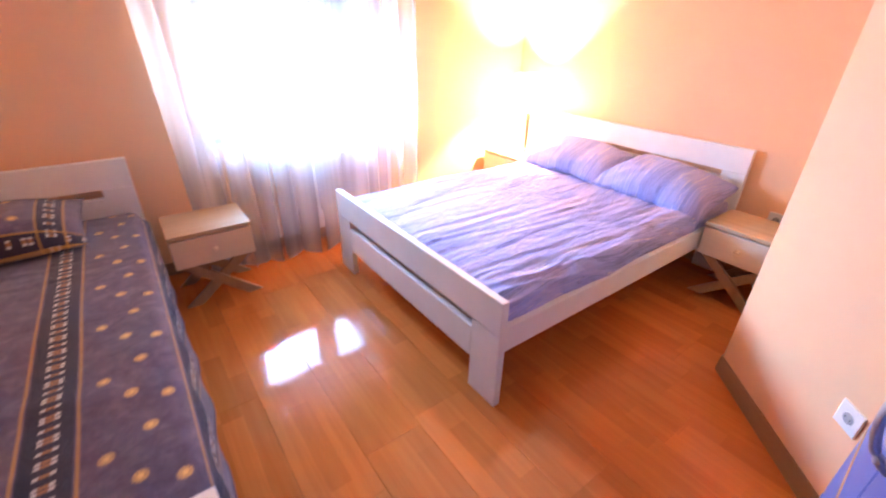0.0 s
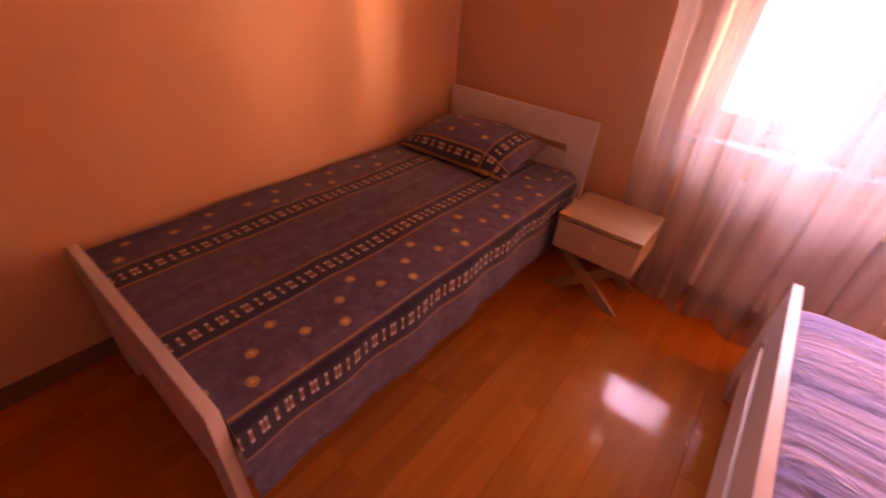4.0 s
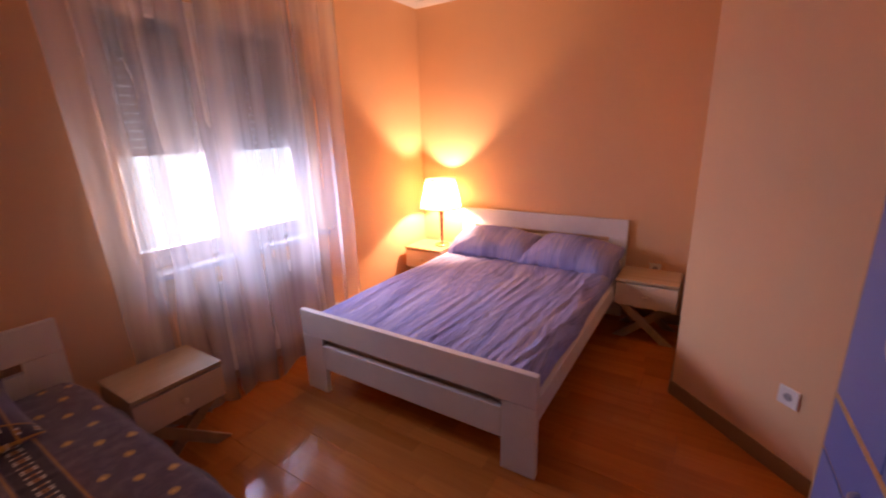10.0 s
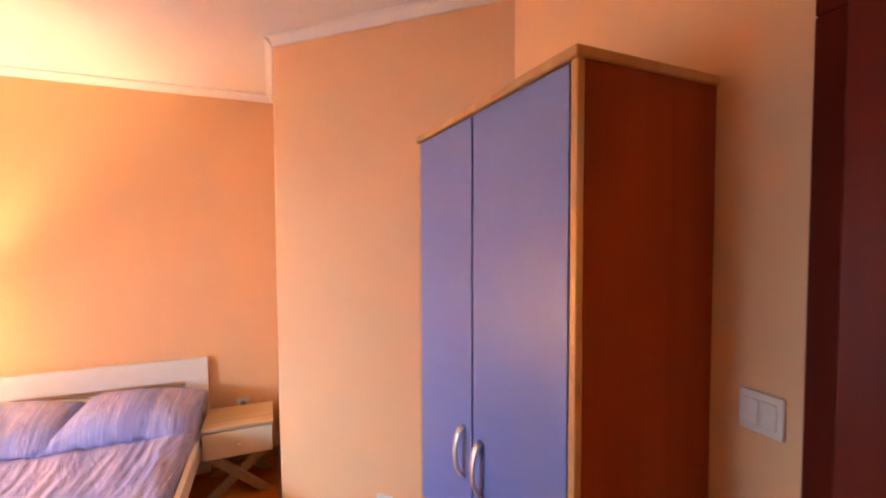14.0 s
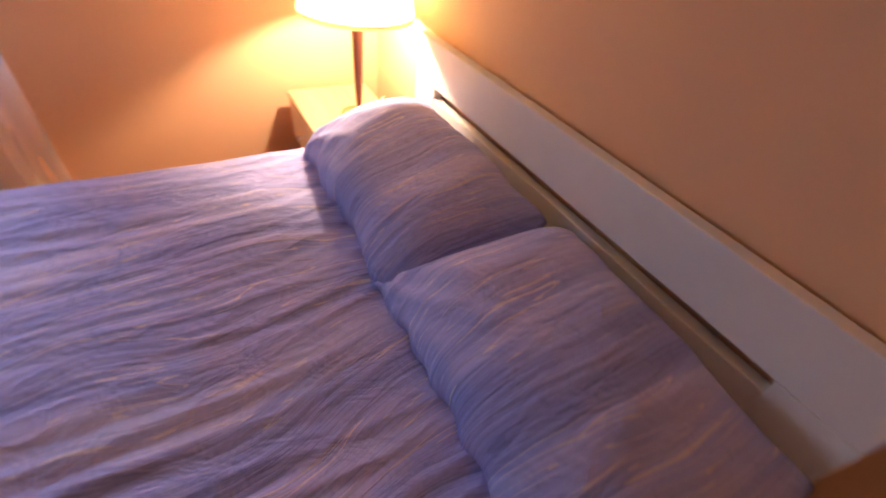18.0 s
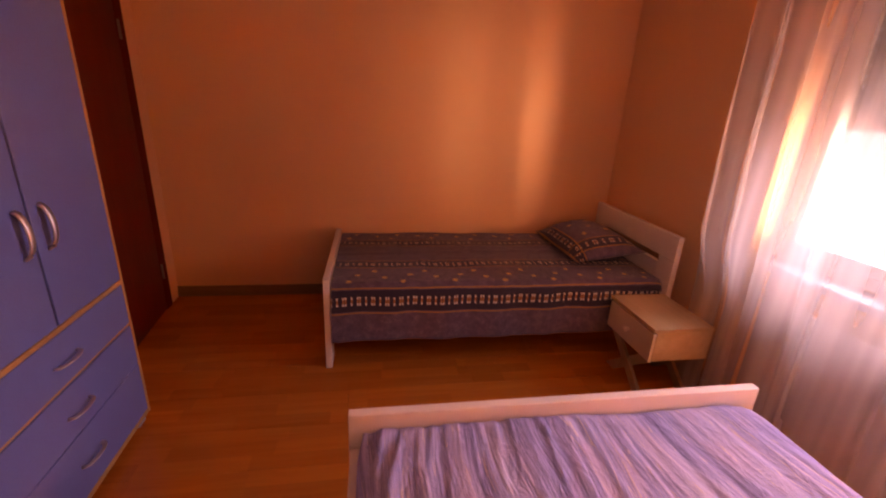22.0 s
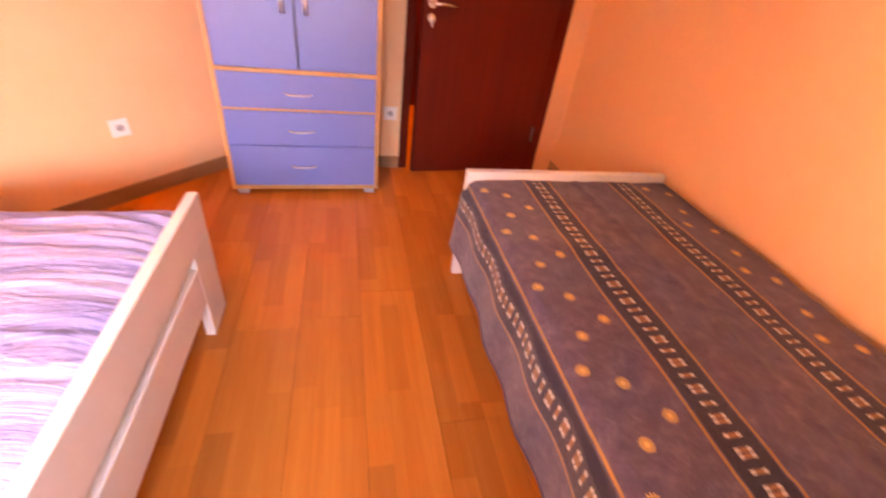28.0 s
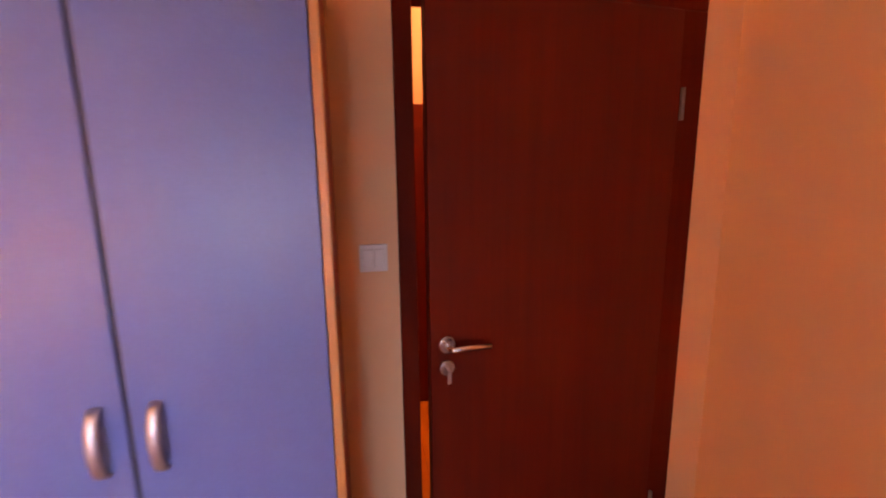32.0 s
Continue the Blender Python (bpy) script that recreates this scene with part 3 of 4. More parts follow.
shutter = thing("roller_shutter", "grey roller shutter lowered over the upper window half", "roller shutter", ((WX0 + WX1) / 2, N + 0.265, 1.42))
slat = None
for k in range(18):
    z = k * 0.046
    if slat is None:
        b = bmesh.new()
        prof = [(-0.004, 0.0), (0.004, 0.0), (0.008, 0.012), (0.008, 0.032), (0.004, 0.0445), (-0.002, 0.0445)]
        ends = [[b.verts.new((x, y, zz)) for y, zz in prof] for x in (-ww / 2 + 0.005, ww / 2 - 0.005)]
        b.faces.new(ends[0])
        b.faces.new(ends[1][::-1])
        for i in range(6):
            j = (i + 1) % 6
            b.faces.new((ends[0][j], ends[0][i], ends[1][i], ends[1][j]))
        slat = part("slat", b, M_GREY, shutter)
    else:
        o = new("slat", slat.data)
        o.parent = shutter
        o.location.z = z

single("window_sill", solid(WX0 - 0.09, WX1 + 0.05, N - 0.022, N + 0.13, WZ0 - 0.032, WZ0 + 0.002, 0.006, seg=2), M_SILL,
       "window sill above the radiator, greyed to mute its bright edge", "window sill", "structure")

radiator = thing("radiator", "white ribbed panel radiator below the window sill", "radiator", (1.62, N - 0.115, 0.12))
sec = None
for k in range(12):
    if sec is None:
        b = solid(0.004, 0.072, 0.0, 0.014, 0.0, 0.58, 0.006, seg=2)
        solid(0.034, 0.042, 0.014, 0.085, 0.03, 0.55, 0.003, b)
        sec = part("section", b, M_RAD, radiator)
    else:
        o = new("section", sec.data)
        o.parent = radiator
        o.location.x = 0.078 * k
part("pipe", tube([(0.95, 0.05, 0.03), (1.0, 0.05, 0.03), (1.0, 0.05, -0.12)], 0.009), M_RAD, radiator)
part("valve", turned([(0.001, 0), (0.02, 0), (0.022, 0.05), (0.016, 0.07), (0.001, 0.07)], 16), M_PLASTIC, radiator).location = (1.0, 0.05, 0.03)


def curtain_place(a, b):
    """a: from west to east; b: from hem to rail."""
    z = 0.012 + b * 2.545
    x0, x1 = 1.235 - 0.10 * b, 2.755
    warp = a + 0.012 * math.sin(9.0 * a + 1.0) + 0.008 * math.sin(23 * a)
    x = x0 + (x1 - x0) * warp
    ph = 2 * math.pi * (7.5 * a + 0.55 * math.sin(5.2 * a + 0.5))
    amp = (0.042 + 0.022 * math.sin(7.3 * a + 2.0)) * (1.0 - 0.35 * b)
    big = -0.05 * math.exp(-((a - 0.46) / 0.035) ** 2) * (1 - 0.6 * b)
    y = -0.145 + amp * math.sin(ph) + 0.006 * math.sin(2.3 * ph + 3 * b) + big * 0.8 + 0.012 * wob(a * 6, b * 3, 1, 3.1)
    tight = 0.010 + 0.030 * max(0.0, math.sin(11.0 * a + 0.6)) ** 2
    x += 0.012 * math.cos(ph) + tight * math.sin(2 * ph + 0.4) * (1.0 - 0.25 * b) + 0.03 * (1 - b) * wob(a * 4, b * 1.5, 1, 8.0)
    z += 0.012 * (1 - b) * math.sin(ph + 1.0)
    k = min(max((1.54 - x) / 0.1, 0.0), 1.0) * min(max((0.9 - z) / 0.3, 0.0), 1.0)
    y = y * (1 - k) + (-0.088 + 0.2 * (y + 0.145)) * k
    return (x, min(y, N - 0.142 if z < 0.85 else y), z)


cloth_sheet("curtain", 330, 36, curtain_place, lambda a, b: (a * 1.5, b * 2.5), M_SHEER, None, "floor-length sheer white voile curtain in soft folds before the window", "curtain")
rail = thing("curtain_rail", "white curtain rail fixed under the ceiling", "curtain rail", (1.95, -0.145, H - 0.06))
part("track", solid(-0.95, 0.95, -0.02, 0.02, 0.02, 0.06, 0.004), M_PLASTIC, rail)
part("end_cap", solid(-0.962, -0.951, -0.022, 0.022, 0.016, 0.06, 0.003), M_PLASTIC, rail)
part("end_cap", solid(0.951, 0.962, -0.022, 0.022, 0.016, 0.06, 0.003), M_PLASTIC, rail)

# ---- door ----
door = tagged(new("door_1"), "dark red-brown mahogany door standing slightly ajar", "door", "", "structure")
door.matrix_world = pose(0, S, 0)
for x0, x1 in ((DX0, DX0 + 0.085), (DX1 - 0.055, DX1)):
    part("casing", solid(x0, x1, 0.0, 0.014, 0, DZ - 0.086, 0.003), M_CASING, door)
part("casing", solid(DX0, DX1, 0.0, 0.014, DZ - 0.085, DZ, 0.003), M_CASING, door)
JX0, JX1, JZ = DX0 + 0.075, DX1 - 0.048, DZ - 0.075
LEAF = 0.849
part("jamb", solid(DX0 + 0.03, JX0, -0.13, -0.001, 0, JZ - 0.001, 0.002), M_CASING, door)
part("jamb", solid(JX1, DX1 - 0.03, -0.13, -0.001, 0, JZ - 0.001, 0.002), M_CASING, door)
part("jamb", solid(DX0 + 0.03, DX1 - 0.03, -0.13, -0.001, JZ, DZ - 0.03, 0.002), M_CASING, door)
leaf = part("door_leaf", solid(0.002, LEAF, -0.04, 0.0, 0.008, JZ - 0.008, 0.003), M_DOOR, door, "mahogany veneer leaf with vertical grain")
leaf.matrix_local = pose(JX0, 0.012, 0, 0, 0, 5.1)
lw = LEAF


def disc(r, h, seg=28):
    return capped(turned([(r * 0.9, 0), (r, h * 0.25), (r, h * 0.8), (r * 0.88, h)], seg), 4, seg)


b = disc(0.027, 0.012)
bmesh.ops.rotate(b, verts=b.verts[:], matrix=Matrix.Rotation(-math.pi / 2, 3, "X"))
bmesh.ops.translate(b, verts=b.verts[:], vec=(lw - 0.05, 0.0, 1.02))
part("door_handle_rose", b, M_CHROME, leaf)
part("door_handle", tube([(lw - 0.05, 0.008, 1.02), (lw - 0.05, 0.045, 1.02), (lw - 0.058, 0.052, 1.02), (lw - 0.10, 0.052, 1.022), (lw - 0.175, 0.050, 1.018)], 0.009), M_CHROME, leaf, "chrome lever handle")
b = disc(0.025, 0.010)
bmesh.ops.rotate(b, verts=b.verts[:], matrix=Matrix.Rotation(-math.pi / 2, 3, "X"))
bmesh.ops.translate(b, verts=b.verts[:], vec=(lw - 0.05, 0.0, 0.945))
part("key_rose", b, M_CHROME, leaf)
b = solid(lw - 0.052, lw - 0.048, 0.008, 0.04, 0.94, 0.95, 0.001)
solid(lw - 0.056, lw - 0.044, 0.03, 0.034, 0.905, 0.94, 0.002, b)
part("key", b, M_NICKEL, leaf)
for z in (0.28, 1.74):
    part("hinge", tube([(0.0, 0.008, z - 0.05), (0.0, 0.008, z + 0.05)], 0.007), M_HINGE, leaf)
part("strike_plate", solid(JX1 - 0.002, JX1 + 0.001, -0.05, -0.02, 0.92, 1.08), M_NICKEL, door)


def wall_plate(name, label, category, m, wide, tall, kind):
    """A switch or socket on a wall; local y points into the room."""
    t = thing(name, label, category)
    t.matrix_world = m
    part("plate", solid(-wide / 2, wide / 2, 0, 0.009, -tall / 2, tall / 2, 0.003, seg=2), M_PLASTIC, t)
    if kind == "switch":
        for s in (-1, 1):
            part("rocker", solid(s * wide * 0.2 - wide * 0.18, s * wide * 0.2 + wide * 0.18, 0.0085, 0.013, -tall * 0.33, tall * 0.33, 0.002), M_PLASTIC, t)
    else:
        b = turned([(0.021, 0.009), (0.020, 0.011), (0.019, 0.0105), (0.0185, 0.0095)], 24)
        bmesh.ops.rotate(b, verts=b.verts[:], matrix=Matrix.Rotation(-math.pi / 2, 3, "X"))
        part("ring", b, M_PLASTIC, t)
        b = disc(0.0185, 0.002, 24)
        bmesh.ops.rotate(b, verts=b.verts[:], matrix=Matrix.Rotation(-math.pi / 2, 3, "X"))
        bmesh.ops.translate(b, verts=b.verts[:], vec=(0, 0.0085, 0))
        part("well", b, M_GREY, t)
        for s in (-1, 1):
            b = disc(0.0028, 0.001, 10)
            bmesh.ops.rotate(b, verts=b.verts[:], matrix=Matrix.Rotation(-math.pi / 2, 3, "X"))
            bmesh.ops.translate(b, verts=b.verts[:], vec=(s * 0.0095, 0.0106, 0))
            part("hole", b, M_DARK, t)
    return t


wall_plate("light_switch", "white double light switch between wardrobe and door", "light switch", pose(1.197, S, 1.28), 0.083, 0.083, "switch")
wall_plate("wall_socket", "white wall socket low between wardrobe and door", "socket", pose(1.190, S, 0.372), 0.083, 0.083, "socket")
wall_plate("wall_socket", "white wall socket low on the slanted wall", "socket", pose(2.552, CY - (CX - 2.552) * (CY - S) / (CX - CS), 0.378, 0, 0, SLANT), 0.083, 0.083, "socket")

wall_plate("wall_socket", "white wall socket low behind the nightstand", "socket", pose(E, -2.098, 0.432, 0, 0, 90), 0.083, 0.083, "socket")

# ---- wardrobe ----
X0, X1, YF, YB, ZT = 1.288, 2.097, -2.826, -3.212, 1.983
wardrobe = thing("wardrobe", "two-door blue wardrobe with beech edges and three drawers", "wardrobe", (X0, YF, 0), 1.9)
ww_, dd = X1 - X0, YF - YB
part("side_panel", solid(0, 0.019, -dd, -0.018, 0.035, ZT - 0.022, 0.001), M_BEECH_SHADED, wardrobe, "beech veneer side panel, its shade put into a dark reddish colour")
part("side_panel", solid(ww_ - 0.019, ww_, -dd, -0.018, 0.035, ZT - 0.022, 0.001), M_BEECH_SHADED, wardrobe, "beech veneer side panel, its shade put into a dark reddish colour")
part("edge_strip", solid(0, 0.019, -0.018, 0.0, 0.035, ZT - 0.022, 0.002), M_BEECH, wardrobe, "pale beech edge strip")
part("edge_strip", solid(ww_ - 0.019, ww_, -0.018, 0.0, 0.035, ZT - 0.022, 0.002), M_BEECH, wardrobe, "pale beech edge strip")
part("top_panel", solid(-0.006, ww_ + 0.006, -dd, 0.008, ZT - 0.022, ZT, 0.003), M_BEECH, wardrobe, "beech top panel with a small overhang")
part("bottom_panel", solid(0.02, ww_ - 0.02, -dd, 0.0, 0.036, 0.058, 0.002), M_BEECH, wardrobe)
part("back_panel", solid(0.019, ww_ - 0.019, -dd, -dd + 0.006, 0.06, ZT - 0.023), M_BEECH_SHADED, wardrobe)
part("rail", solid(0.0195, ww_ - 0.0195, -0.3, 0.002, 0.676, 0.694, 0.002), M_BEECH, wardrobe, "beech strip between doors and drawers")
part("rail", solid(0.0195, ww_ - 0.0195, -0.3, -0.003, 0.4885, 0.4975, 0.001), M_BEECH, wardrobe)


def bow_handle(length, upright, reach, power, thick, flat):
    """A bow pull standing off its front; a low power squares its corners."""
    pts = []
    for k in range(17):
        s = k / 16
        out = 0.002 + reach * math.sin(math.pi * s) ** power
        pts.append((0, out, (s - 0.5) * length) if upright else ((s - 0.5) * length, out, 0))
    return tube(pts, thick, 10, flat)


mid = ww_ / 2
# dark strip in place of the shade in the gap between the doors
part("seam_strip", solid(mid - 0.004, mid + 0.004, -0.014, -0.0035, 0.697, ZT - 0.026, 0.0015), M_SEAM, wardrobe, "dark strip standing in for the shaded gap between the doors")
for a, b_, hx in ((0.021, mid - 0.005, mid - 0.052), (mid + 0.005, ww_ - 0.021, mid + 0.052)):
    d = part("door", solid(a, b_, -0.016, 0.001, 0.697, ZT - 0.026, 0.0015), M_BLUE, wardrobe, "smooth blue laminate door")
    h = part("handle", bow_handle(0.145, True, 0.028, 0.5, 0.0120, 0.45), M_NICKEL, d, "brushed metal bow handle")
    h.location = (hx, 0.0, 1.018)
for z0, z1, hz in ((0.500, 0.674, 0.580), (0.3005, 0.486, 0.386), (0.061, 0.2965, 0.182)):
    d = part("drawer", solid(0.021, ww_ - 0.021, -0.016, 0.001, z0, z1, 0.0015), M_BLUE, wardrobe, "blue laminate drawer front")
    h = part("handle", bow_handle(0.122, False, 0.025, 0.32, 0.0080, 0.55), M_NICKEL, d, "brushed metal bow handle")
    h.location = (mid + 0.01, 0.0, hz)
for x, y in ((0.05, -0.04), (ww_ - 0.05, -0.04), (0.05, -dd + 0.05), (ww_ - 0.05, -dd + 0.05)):
    part("foot", solid(x - 0.03, x + 0.03, y - 0.025, y + 0.025, 0.0, 0.0345, 0.004), M_GREY, wardrobe, "small grey plastic foot")


# ---- beds ----
def bed_board(parent, name, width, top, plank, gap, low, post, leg_bottom=0.0, thick=0.034):
    """Head- or footboard in its own plane: x along the board, y its thickness, z up."""
    part(name + "_top_plank", solid(0, width, 0, thick, top - plank, top, 0.004, seg=2), M_WHITE, parent)
    for a in (0.0, width - post):
        part(name + "_post", solid(a, a + post, 0.0, thick, leg_bottom, top - plank - 0.0006, 0.004, seg=2), M_WHITE, parent)
    part(name + "_low_plank", solid(post + 0.0006, width - post - 0.0006, 0.001, thick - 0.001, low, top - plank - gap, 0.004, seg=2), M_WHITE, parent)


DB = dict(x0=1.955, x1=3.918, y0=-1.887, y1=-0.418)
double_bed = thing("double_bed", "white painted wooden double bed with slotted head and footboards", "bed", ((DB["x0"] + DB["x1"]) / 2, (DB["y0"] + DB["y1"]) / 2, 0))
ox, oy = double_bed.location.x, double_bed.location.y
wd = DB["y1"] - DB["y0"]


def board_group(parent, name, x, y, turn, **kw):
    """A board whose pieces are parts of the bed, turned into place."""
    before = set(parent.children)
    bed_board(parent, name, **kw)
    for o in parent.children:
        if o not in before:
            o.matrix_local = pose(x, y, 0, 0, 0, turn)


board_group(double_bed, "footboard", DB["x0"] - ox + 0.034, DB["y0"] - oy, 90, width=wd, top=0.517, plank=0.157, gap=0.045, low=0.160, post=0.165)
board_group(double_bed, "headboard", DB["x1"] - ox + 0.02, DB["y0"] - oy, 90, width=wd, top=0.80, plank=0.145, gap=0.035, low=0.30, post=0.135)
for y in (DB["y0"] + 0.004, DB["y1"] - 0.034):
    part("side_rail", solid(DB["x0"] - ox + 0.035, DB["x1"] - ox - 0.016, y - oy, y - oy + 0.03, 0.275, 0.392, 0.004, seg=2), M_WHITE, double_bed)
for k in range(12):
    x = DB["x0"] - ox + 0.1 + 0.16 * k
    part("bed_slat", solid(x, x + 0.07, DB["y0"] - oy + 0.035, DB["y1"] - oy - 0.035, 0.262, 0.28, 0.002), M_CREAM, double_bed)
single("mattress", solid(DB["x0"] + 0.05, DB["x1"] - 0.03, DB["y0"] + 0.05, DB["y1"] - 0.05, 0.281, 0.44, 0.03, seg=3), M_MATT, "thick pale mattress under the lilac cover", "mattress")


def duvet_place(a, b):
    """a along the bed from foot to head; b across from south to north."""
    x = DB["x0"] + 0.037 + a * (DB["x1"] - DB["x0"] - 0.06)
    side = 0.13
    full = wd - 0.085 + 2 * side
    s = b * full - side
    inner = wd - 0.085
    y = DB["y0"] + 0.0425 + min(max(s, 0), inner)
    drop = max(0.0, -s, s - inner)
    near = min(max(s, 0.0), max(inner - s, 0.0))
    edge = math.exp(-near / 0.045)
    z = 0.483 - 0.030 * edge
    if drop > 0:
        z = 0.453 - drop
        y += (0.012 if s > inner else -0.012) * math.sin(min(1, drop / 0.06) * math.pi / 2)
        y += 0.008 * wob(x * 9, drop * 3, 1, 4.0)
    u, v = a * 1.9, s
    warp = v + 0.16 * wob(u * 1.1, v * 1.2, 1, 2.0)
    rid = abs(wob(u * 1.1, warp * 17, 1, 7.0))
    fine = abs(wob(u * 2.4, warp * 42, 1, 11.0))
    z += (0.012 * (0.5 - rid) + 0.005 * (0.5 - fine)) + 0.011 * wob(u * 2.0, v * 2.6, 1, 5.0)
    south = math.exp(-max(s, 0.0) / 0.22)
    ease = 1.0 if drop == 0 else 0.4
    bend = v + 0.10 * wob(u * 2.0, v * 1.5, 1, 23.0)
    z += 0.024 * south * (0.45 - abs(wob(u * 3.2 + v * 4.0, v * 3.0 - u, 1, 17.0))) * ease
    z += 0.026 * south * (0.35 - abs(wob(u * 2.3, bend * 15, 1, 29.0))) * ease
    if drop > 0 and s < 0:
        y += 0.020 * wob(x * 4.5, drop * 2, 1, 31.0)
    z -= 0.03 * math.exp(-(a * 1.9) / 0.035)
    return (x, y, z)


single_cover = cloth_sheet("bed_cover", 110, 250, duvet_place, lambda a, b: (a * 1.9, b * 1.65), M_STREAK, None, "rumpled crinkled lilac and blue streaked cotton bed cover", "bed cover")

for edge in (0.0, 1.0):
    part("hem", tube([duvet_place(k / 60, edge) for k in range(61)], 0.004, 8), M_STREAK, single_cover, "narrow stitched hem of the cover")


def cushion(name, sx, sy, h, material, m, label, category, seed, wrinkle=0.006, uvscale=1.0, pinch=0.10, soft=0.0, tip=(0, 0, 0), cut=0.0, full=0.55, droop=0.0):
    """A soft pillow: two bulged faces that meet in a seam, with pinched corners and folds."""
    n = 44
    vs, fs, uvs = [], [], []
    idx = {}
    for side in (1, -1):
        for j in range(n + 1):
            for i in range(n + 1):
                u, v = 2 * i / n - 1, 2 * j / n - 1
                rim = i in (0, n) or j in (0, n)
                if rim and (0, i, j) in idx:
                    idx[(side, i, j)] = idx[(0, i, j)]
                    continue
                bx = 1 - pinch * (1 - abs(v) ** 2.2) * abs(u) ** 6
                by = 1 - pinch * (1 - abs(u) ** 2.2) * abs(v) ** 6
                corner = 1 - soft * (abs(u) * abs(v)) ** 4
                x, y = u * sx * bx * corner, v * sy * by * corner
                pull = max(0.0, -u) ** 5 * max(0.0, v) ** 5
                bulge = max(0.0, (1 - abs(u) ** 2.6)) ** full * max(0.0, (1 - abs(v) ** 2.6)) ** full
                z = side * h * bulge * (1.0 if side > 0 else 0.55)
                z += bulge * (wrinkle * 2.2 * wob(x * 5, y * 5, 1, seed) + wrinkle * (0.5 - abs(wob(x * 4, y * 26, 1, seed + 3)))) * (1 if side > 0 else 0)
                if soft:
                    z += (1 - bulge) * (0.016 * wob(y * 15, x * 2.5, 1, seed + 6) - 0.030) + 0.016 * wob(x * 3.2, y * 3.2, 1, seed + 8) * bulge
                    x += 0.012 * wob(y * 7, 0.0, 1, seed + 2) * abs(u) ** 3
                x, y, z = x - tip[0] * pull, y + tip[1] * pull, z - tip[2] * pull
                y -= cut * (u + 1) / 2 * max(0.0, v) ** 3
                if droop:
                    low = max(0.0, -u) ** 3 * max(0.0, -v) ** 4
                    x, z = x - 0.02 * low, z - droop * low
                    # folds that fan out from the pulled corner and short puckers along the front seam
                    fan = math.atan2(v - 1.05, u + 1.05)
                    far = math.hypot(v - 1.0, u + 1.0)
                    z += (0.5 - abs(math.sin(7.0 * fan + 1.3 * wob(x * 6, y * 6, 1, seed)))) * 0.030 * math.exp(-far / 0.55) * (0.35 + bulge)
                    seam = max(0.0, -u) ** 4
                    x += 0.016 * seam * wob(y * 17, 0.3, 1, seed + 14)
                    z += 0.014 * seam * wob(y * 23, 0.8, 1, seed + 18)
                x += cut * 0.45 * max(0.0, -v) ** 2 * max(0.0, -u)
                key = (0, i, j) if rim else (side, i, j)
                idx[key] = len(vs)
                idx[(side, i, j)] = len(vs)
                vs.append((x, y, z))
                uvs.append((x * uvscale, y * uvscale))
    for side in (1, -1):
        for j in range(n):
            for i in range(n):
                q = [idx[(side, i, j)], idx[(side, i + 1, j)], idx[(side, i + 1, j + 1)], idx[(side, i, j + 1)]]
                fs.append(q if side > 0 else q[::-1])
    me = bpy.data.meshes.new(name)
    me.from_pydata(vs, [], fs)
    layer = me.uv_layers.new(name="UVMap")
    for poly in me.polygons:
        poly.use_smooth = True
        for li in poly.loop_indices:
            layer.data[li].uv = uvs[me.loops[li].vertex_index]
    me.materials.append(material)
    ob = new(name, me)
    ob.matrix_world = m
    return tagged(ob, label, category)


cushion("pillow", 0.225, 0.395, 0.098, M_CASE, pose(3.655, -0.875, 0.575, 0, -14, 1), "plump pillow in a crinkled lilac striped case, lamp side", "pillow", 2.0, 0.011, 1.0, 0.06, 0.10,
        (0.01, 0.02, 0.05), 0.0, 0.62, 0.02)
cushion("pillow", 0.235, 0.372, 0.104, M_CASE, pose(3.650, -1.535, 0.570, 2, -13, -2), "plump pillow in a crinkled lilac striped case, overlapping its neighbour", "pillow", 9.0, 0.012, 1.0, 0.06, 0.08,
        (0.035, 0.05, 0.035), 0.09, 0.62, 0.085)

SB = dict(x0=0.035, x1=0.982, y0=-2.07, y1=-0.04)
single_bed = thing("single_bed", "white painted wooden single bed with a slotted headboard", "bed", ((SB["x0"] + SB["x1"]) / 2, (SB["y0"] + SB["y1"]) / 2, 0))
sx_, sy_ = single_bed.location.x, single_bed.location.y
ws = SB["x1"] - SB["x0"]
board_group(single_bed, "footboard", SB["x0"] - sx_, SB["y0"] - sy_, 0, width=ws, top=0.54, plank=0.16, gap=0.045, low=0.17, post=0.14)
board_group(single_bed, "headboard", SB["x0"] - sx_, SB["y1"] - sy_ - 0.004, 0, width=ws, top=0.77, plank=0.150, gap=0.045, low=0.30, post=0.14)
for x in (SB["x0"] + 0.004, SB["x1"] - 0.034):
    part("side_rail", solid(x - sx_, x - sx_ + 0.03, SB["y0"] - sy_ + 0.035, SB["y1"] - sy_ - 0.006, 0.235, 0.345, 0.004, seg=2), M_WHITE, single_bed)
for k in range(12):
    y = SB["y0"] - sy_ + 0.1 + 0.16 * k
    part("bed_slat", solid(SB["x0"] - sx_ + 0.035, SB["x1"] - sx_ - 0.035, y, y + 0.07, 0.275, 0.292, 0.002), M_CREAM, single_bed)
single("mattress", solid(SB["x0"] + 0.02, SB["x1"] - 0.03, SB["y0"] + 0.045, SB["y1"] - 0.03, 0.293, 0.485, 0.04, seg=3), M_MATT, "single mattress hidden under the printed bedspread", "mattress")


